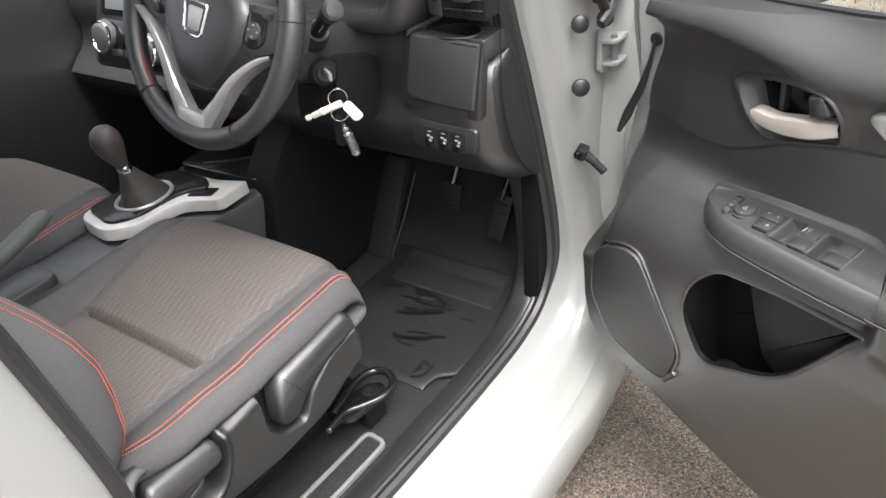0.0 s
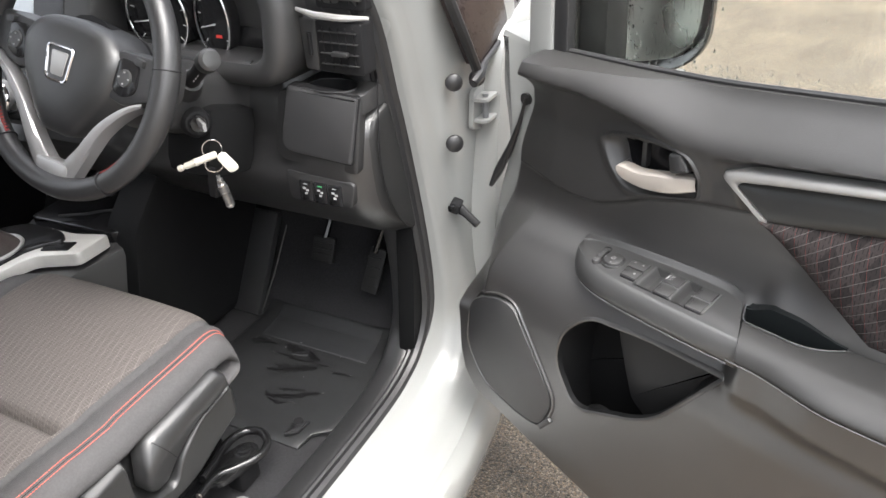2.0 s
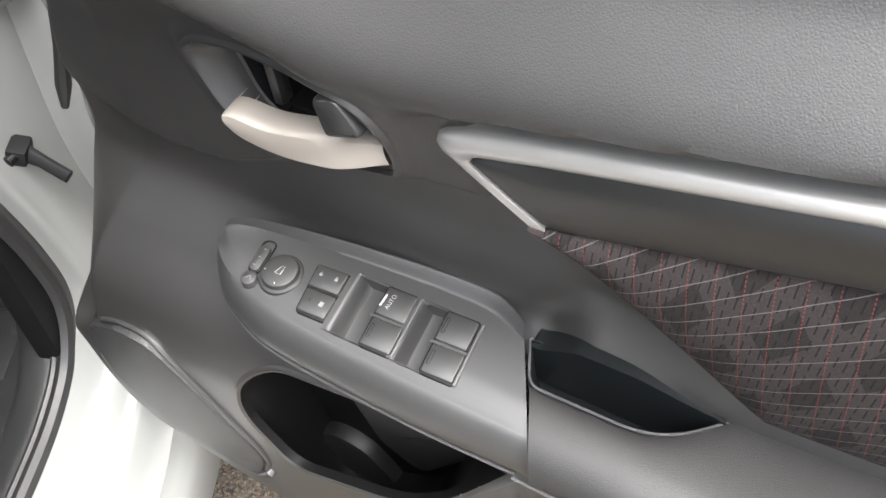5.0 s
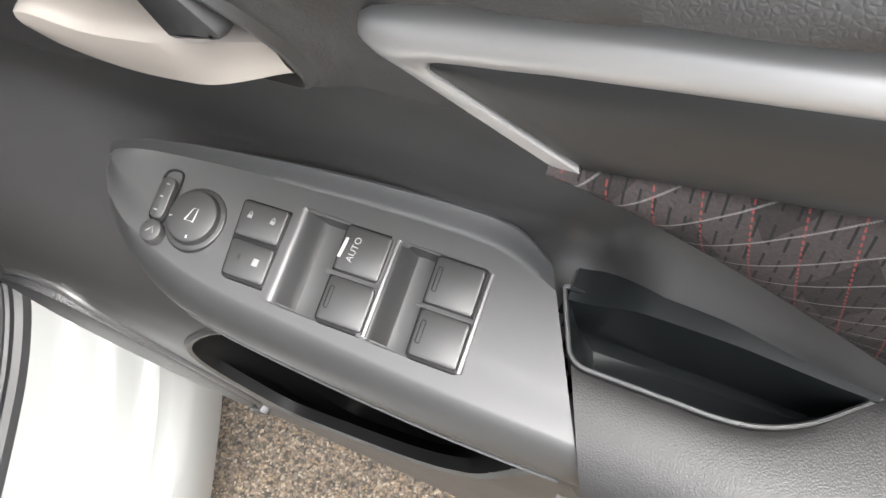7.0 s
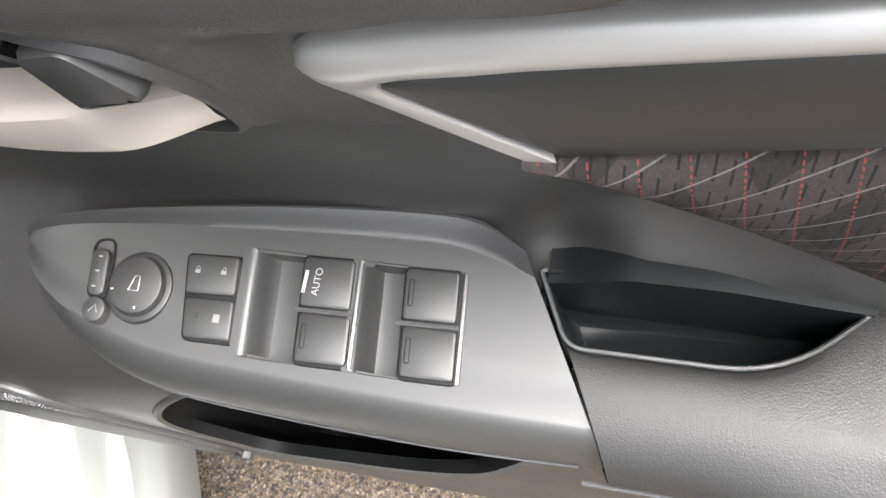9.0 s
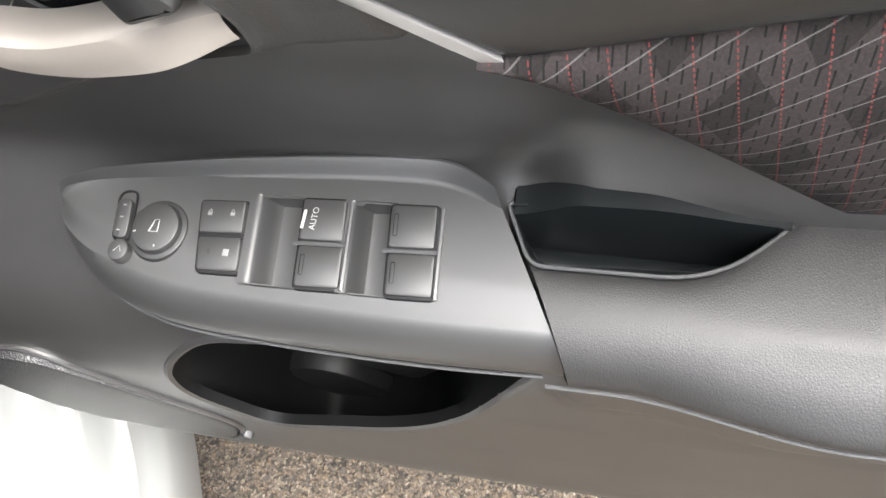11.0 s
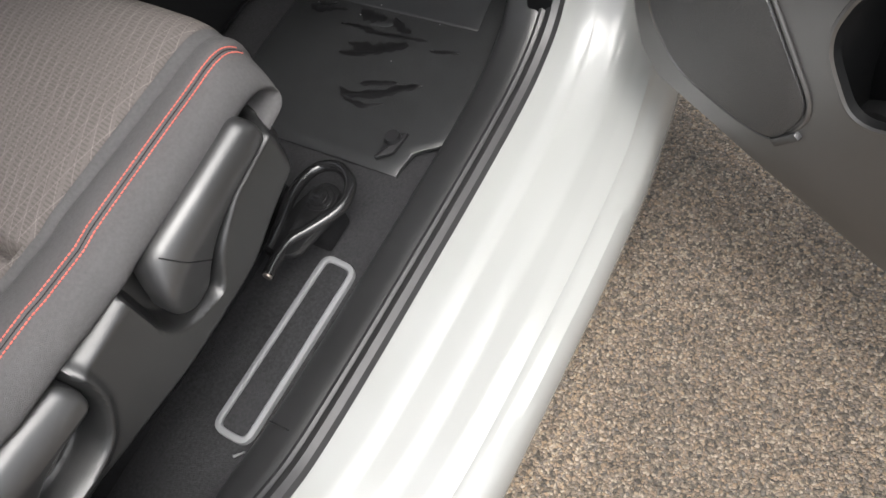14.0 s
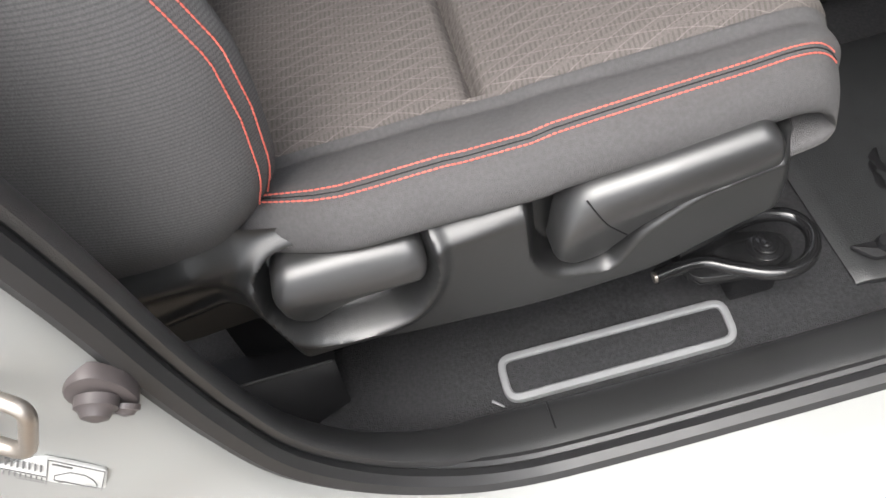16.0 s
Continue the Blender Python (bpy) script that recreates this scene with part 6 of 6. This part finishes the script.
# keys hanging from the lock
keys = thing("key_set", IG + igd * 0.03, "car key with cream tags and a metal torch on a ring", "keys")
K0 = IG + igd * 0.016
part("key_head", box(K0 + igd * 0.016 + Vector((0, 0, 0.002)), (0.030, 0.006, 0.014), 0.0025, pose(0, 0, 0, 0, 0, -30)), BONEG, keys, "translucent key head")
part("split_ring", tube([Vector((0.430 + 0.0105 * math.cos(q), 0.615 + 0.010 * math.cos(q), 0.822 + 0.0145 * math.sin(q))) for q in np.linspace(0, 2 * math.pi, 28, endpoint=False)], 0.0011, 6, closed=True), CHROME, keys)
part("split_ring", tube([Vector((0.431 + 0.0095 * math.cos(q), 0.612 + 0.009 * math.cos(q), 0.798 + 0.0125 * math.sin(q))) for q in np.linspace(0, 2 * math.pi, 28, endpoint=False)], 0.0011, 6, closed=True), CHROME, keys)
WA, WB = Vector((0.389, 0.580, 0.797)), Vector((0.439, 0.612, 0.816))
part("key_tag", tube([WB + (WA - WB) * t for t in (0.0, 0.05, 0.5, 0.54, 0.58, 0.82, 0.84, 0.88, 0.90, 1.0)], [0.005, 0.0058, 0.0055, 0.0068, 0.0052, 0.0050, 0.0032, 0.0032, 0.0050, 0.0046], 12), BONE, keys, "cream whistle tag")
OC, ox, oz = Vector((0.453, 0.618, 0.803)), Vector((0.40, 0.37, -0.84)), Vector((0.61, 0.57, 0.55))
part("key_tag", slab(rounded([(-0.017, -0.008), (0.017, -0.0095), (0.019, 0.008), (-0.017, 0.008)], 0.0075, 4), lambda u, v, w: OC + ox * u + oz * v + Vector((0.02, -0.02, 0)) * (w * 40), -0.002, 0.002, 0.001), BONE, keys, "cream oval tag")
T0, T1 = Vector((0.433, 0.612, 0.780)), Vector((0.440, 0.620, 0.724))
part("torch", tube([T0 + (T1 - T0) * t for t in (0.0, 0.10, 0.14, 0.26, 0.30, 0.94, 1.0)], [0.003, 0.003, 0.0055, 0.0055, 0.0078, 0.0078, 0.006], 14), STEELG, keys, "small metal torch")
for t in (0.12, 0.28, 0.90):
    part("torch_band", tube([T0 + (T1 - T0) * t, T0 + (T1 - T0) * (t + 0.04)], 0.0080 if t > 0.2 else 0.006, 14), CHROME, keys)
part("black_fob", box((0.408, 0.625, 0.758), (0.016, 0.010, 0.052), 0.004, pose(0, 0, 0, 0, 8, 0)), DARK, keys, "black remote fob")

# ---- steering wheel ----
WC = Vector((0.283, 0.530, 0.962))
tilt = radians(25)
wx, wy, wz = Vector((1, 0, 0)), Vector((0, math.sin(tilt), math.cos(tilt))), Vector((0, -math.cos(tilt), math.sin(tilt)))


CA, SA = math.cos(radians(9)), math.sin(radians(9))


def sw(u, v, w):
    u, v = u * CA + v * SA, v * CA - u * SA
    return WC + wx * u + wy * v + wz * w


wheel = thing("steering_wheel", WC, "black leather steering wheel with silver lower spokes", "steering wheel")


def rim_r(q):
    return 0.178 - 0.004 * max(0, -math.sin(q)) ** 6


rimo = part("rim", tube([sw(rim_r(q) * math.cos(q), rim_r(q) * math.sin(q), 0) for q in np.linspace(0, 2 * math.pi, 96, endpoint=False)], [0.0165 + 0.0022 * max(0, math.cos(2 * q)) ** 2 for q in np.linspace(0, 2 * math.pi, 96, endpoint=False)], 14, closed=True, up=wz), WHEELM, wheel, "black leather rim")
for q in (radians(12), radians(168), radians(-52), radians(-128)):
    part("rim_joint", tube([sw(rim_r(q) * math.cos(q) + 0.0178 * (math.cos(a) * math.cos(q)), rim_r(q) * math.sin(q) + 0.0178 * math.cos(a) * math.sin(q), 0.0178 * math.sin(a)) for a in np.linspace(0, 2 * math.pi, 20, endpoint=False)], 0.0011, 5, closed=True), DARK, rimo)
for a0, a1 in ((138, 166), (182, 232), (14, 40), (-52, -2)):
    bm = bmesh.new()
    n = int((a1 - a0) / 1.9)
    for k in range(n):
        q = radians(a0 + (a1 - a0) * k / n)
        rr = rim_r(q) - 0.0165
        for sg in (-1, 1):
            q2 = q + sg * 0.010
            tube([sw((rr - 0.0003) * math.cos(q), (rr - 0.0003) * math.sin(q), 0.001), sw((rr + 0.0012) * math.cos(q2), (rr + 0.0012) * math.sin(q2), 0.0065)], 0.0009, 4, bm=bm)
    part("rim_stitching", bm, REDB, rimo, "red cross stitching")
ab = rounded([(-0.100, 0.030), (-0.068, 0.060), (0.0, 0.068), (0.068, 0.060), (0.100, 0.030), (0.088, -0.022), (0.058, -0.066), (0.030, -0.100), (-0.030, -0.100), (-0.058, -0.066), (-0.088, -0.022)], [0.02, 0.03, 0.03, 0.03, 0.02, 0.02, 0.02, 0.02, 0.02, 0.02, 0.02], 5)
rows = [[sw(p[0] * k, (p[1] + 0.01) * k - 0.01, w) for p in ab] for k, w in ((1.0, -0.055), (1.0, -0.002), (0.975, 0.006), (0.92, 0.012), (0.78, 0.018), (0.5, 0.0215), (0.2, 0.0225))]
bm = loft(rows, ring=True)
bm.verts.ensure_lookup_table()
bm.faces.new(bm.verts[-len(ab):])
air = part("airbag_cover", bm, BLACK, wheel, "black airbag cover with a plain chrome badge")
part("badge", tube([sw(p[0], p[1], 0.0225) for p in rounded([(-0.026, 0.024), (0.026, 0.024), (0.020, -0.024), (-0.020, -0.024)], 0.008, 4)], 0.0022, 6, closed=True), CHROME, air)
part("badge_plate", slab(rounded([(-0.017, 0.017), (0.017, 0.017), (0.0125, -0.017), (-0.0125, -0.017)], 0.004, 4), sw, 0.018, 0.0235, 0.0015), SILVER, air)
for sg in (-1, 1):
    sp = rounded([(sg * 0.080, 0.045), (sg * 0.165, 0.048), (sg * 0.170, -0.005), (sg * 0.110, -0.030), (sg * 0.066, -0.022)], 0.014, 4)
    spoke = part("side_spoke", slab(sp, sw, -0.045, 0.004, 0.008), BLACK, wheel)
    bo = rounded([(sg * 0.092, 0.036), (sg * 0.132, 0.034), (sg * 0.134, -0.006), (sg * 0.108, -0.018), (sg * 0.088, -0.010)], 0.012, 4)
    bp_ = part("button_pod", slab(bo, sw, 0.0, 0.0075, 0.003), GLOSSB, spoke, "black button pod")
    part("thumb_pad", tube([sw(sg * 0.112, 0.010, 0.006), sw(sg * 0.112, 0.010, 0.0105)], [0.013, 0.0115], 18), BUTTON, bp_)
    for a, b in ((0.0, 0.008), (0.0, -0.008), (0.009, 0.0), (-0.009, 0.0)):
        part("printed_mark", box(sw(sg * 0.112 + a, 0.010 + b, 0.0108), (0.003, 0.001, 0.002), 0), PRINT, bp_)
    part("button", slab(rounded([(sg * 0.122, 0.042), (sg * 0.140, 0.040), (sg * 0.140, 0.030), (sg * 0.124, 0.032)], 0.002, 2), sw, 0.002, 0.009, 0.001), SATIN, bp_)
    # silver leg from the side spoke down to the rim's foot
    top = [Vector((sg * 0.158, -0.016)), Vector((sg * 0.124, -0.034)), Vector((sg * 0.084, -0.070)), Vector((sg * 0.052, -0.116)), Vector((sg * 0.026, -0.150))]
    wd = [0.003, 0.006, 0.009, 0.012, 0.017]
    a = spline(top, 5)
    ws_ = [float(np.interp(i / (len(a) - 1) * 4, range(5), wd)) for i in range(len(a))]
    rows = []
    for i, p in enumerate(a):
        t = (a[min(i + 1, len(a) - 1)] - a[max(i - 1, 0)]).normalized()
        nn = Vector((-t.y, t.x))
        h = 0.012 - 0.014 * (i / (len(a) - 1)) ** 2
        rows.append([sw(p.x + nn.x * k * ws_[i], p.y + nn.y * k * ws_[i], h + d) for k, d in ((-1.0, -0.02), (-1.0, -0.002), (-0.75, 0.0015), (0, 0.003), (0.75, 0.0015), (1.0, -0.002), (1.0, -0.02))])
    part("silver_spoke", loft(rows), WSILVER, wheel, "satin silver lower spoke")
part("silver_foot", slab(rounded([(-0.036, -0.138), (0.036, -0.138), (0.030, -0.166), (-0.030, -0.166)], 0.010, 4), sw, -0.02, 0.004, 0.004), WSILVER, wheel)
part("hub", tube([sw(0, 0, -0.02), sw(0, 0, -0.10)], [0.075, 0.06], 20), DARK, wheel)

# ---- centre stack and console ----
cs = thing("centre_stack", (-0.08, 0.70, 0.85), "dash centre with glossy screen and climate knobs", "dashboard")
part("stack_body", slab(rounded([(-0.315, 0.775), (0.10, 0.775), (0.11, 1.06), (-0.285, 1.06)], 0.03, 4), lambda u, v, w: Vector((u, 0.728 + 0.38 * (v - 0.9) - w, v)), -0.06, 0.03, 0.012), SATIN, cs)


def sp_(u, v, w):
    return Vector((u, 0.698 + 0.38 * (v - 0.9) - w, v))


part("screen", slab(rounded([(-0.262, 0.888), (-0.03, 0.888), (-0.03, 1.03), (-0.245, 1.03)], 0.006, 3), sp_, -0.005, 0.004, 0.002), SCREENM, cs, "glossy touch screen")
part("screen_frame", slab(rounded([(-0.280, 0.876), (0.045, 0.876), (0.045, 1.045), (-0.262, 1.045)], 0.012, 3), sp_, -0.008, 0.002, 0.002), GLOSSB, cs)
part("climate_panel", slab(rounded([(-0.290, 0.788), (0.06, 0.788), (0.06, 0.870), (-0.285, 0.870)], 0.015, 4), sp_, -0.01, 0.006, 0.004), GLOSSB, cs, "climate panel with two knobs")
for x, z in ((-0.250, 0.842), (-0.100, 0.828)):
    kn = part("climate_knob", tube([sp_(x, z, a) for a in (0.0, 0.006, 0.024, 0.027)], [0.030, 0.029, 0.027, 0.021], 22), GREYP, cs, "round climate knob")
    part("knob_ring", tube([sp_(x + 0.0275 * math.cos(q), z + 0.0275 * math.sin(q), 0.022) for q in np.linspace(0, 2 * math.pi, 28, endpoint=False)], 0.0036, 6, closed=True), CHROME, kn)
for k in range(4):
    part("button", slab(rounded([(-0.235 + 0.045 * k, 0.806), (-0.200 + 0.045 * k, 0.806), (-0.200 + 0.045 * k, 0.818), (-0.235 + 0.045 * k, 0.818)], 0.002, 2), sp_, 0.004, 0.009, 0.001), BUTTON, cs)

cons = thing("centre_console", (-0.08, 0.5, 0.3), "black centre console with silver gear surround", "console")
part("console_body", slab(rounded([(-0.19, 0.10), (0.06, 0.10), (0.055, 0.60), (0.085, 0.80), (0.09, 1.0), (-0.22, 1.0), (-0.20, 0.6)], 0.03, 4), lambda u, v, w: Vector((u, v, w + 0.05 * ease(0.75, 0.95, v))), 0.24, 0.530, 0.02), BLACK, cons)
# tunnel side takes the same darkened colour in place of footwell shade
part("console_side", slab(rounded([(0.63, 0.25), (1.05, 0.25), (1.05, 0.80), (0.86, 0.72), (0.70, 0.56)], 0.03, 4), lambda u, v, w: Vector((w, u, v)), 0.02, 0.098, 0.012), SHADEM, cons, "black tunnel side panel")
so = rounded([(-0.185, 0.43), (-0.075, 0.415), (-0.030, 0.46), (-0.020, 0.56), (0.055, 0.60), (0.052, 0.68), (-0.02, 0.655), (-0.12, 0.655), (-0.185, 0.60)], [0.04, 0.04, 0.02, 0.02, 0.012, 0.012, 0.02, 0.03, 0.04], 5)
part("gear_surround", slab(so, lambda u, v, w: Vector((u, v, 0.545 + w)), -0.008, 0.018, 0.006), CONSOLE, cons, "silver gear lever surround")
bo = rounded([(-0.178, 0.452), (-0.080, 0.434), (-0.046, 0.478), (-0.040, 0.575), (0.000, 0.622), (-0.03, 0.645), (-0.13, 0.645), (-0.178, 0.59)], 0.025, 5)
part("boot_frame", slab(bo, lambda u, v, w: Vector((u, v, 0.560 + w)), -0.01, 0.010, 0.004), GLOSSB, cons)
part("boot_ring", tube([(-0.098 + 0.050 * math.cos(q), 0.535 + 0.058 * math.sin(q), 0.571) for q in np.linspace(0, 2 * math.pi, 36, endpoint=False)], 0.004, 8, closed=True), SILVER, cons, "silver ring at the boot")
part("usb_panel", slab(rounded([(-0.020, 0.578), (0.030, 0.600), (0.022, 0.630), (-0.026, 0.608)], 0.004, 3), lambda u, v, w: Vector((u, v, 0.5625 + w)), -0.004, 0.003, 0.001), GLOSSB, cons, "small black button")
part("front_tray", slab(rounded([(-0.18, 0.68), (0.05, 0.69), (0.06, 0.86), (-0.18, 0.86)], 0.02, 4), lambda u, v, w: Vector((u, v, 0.548 + w + 0.1 * max(0, v - 0.8))), -0.02, 0.008, 0.004), GLOSSB, cons, "glossy tray ahead of the lever")
part("tray_edge", tube([(-0.10, 0.69, 0.566), (-0.05, 0.72, 0.566), (-0.045, 0.745, 0.560), (0.03, 0.79, 0.562)], 0.003, 6), SATIN, cons)
gear = thing("gear_lever", (-0.11, 0.52, 0.56), "leather gear lever with boot and chrome collar", "gear lever")
G0, G1 = Vector((-0.098, 0.535, 0.565)), Vector((-0.076, 0.488, 0.735))
gd = (G1 - G0).normalized()
part("boot", tube([G0, G0 + gd * 0.022, G0 + gd * 0.05, G0 + gd * 0.085], [0.052, 0.040, 0.027, 0.013], 16), LEATHERG, gear, "wrinkled leather boot")
part("collar", tube([G0 + gd * a for a in (0.078, 0.082, 0.092, 0.096)], [0.012, 0.0145, 0.0145, 0.012], 16), CHROME, gear, "chrome collar")
part("knob", tube([G0 + gd * a for a in (0.090, 0.105, 0.125, 0.145, 0.165, 0.180, 0.188, 0.191)], [0.010, 0.015, 0.022, 0.0275, 0.0285, 0.022, 0.012, 0.002], 18), LEATHERG, gear, "worn leather knob")
hb = thing("handbrake", (-0.07, 0.22, 0.55), "dark handbrake lever with leather grip", "handbrake")
part("grip", tube([(-0.09, 0.10, 0.56), (-0.092, 0.20, 0.60), (-0.095, 0.33, 0.635), (-0.0955, 0.345, 0.639)], [0.016, 0.017, 0.016, 0.010], 14), HBM, hb)
part("base_cover", slab(rounded([(-0.13, 0.06), (-0.05, 0.06), (-0.05, 0.30), (-0.13, 0.30)], 0.02, 4), lambda u, v, w: Vector((u, v, 0.54 + w)), -0.02, 0.012, 0.008), BLACK, hb)
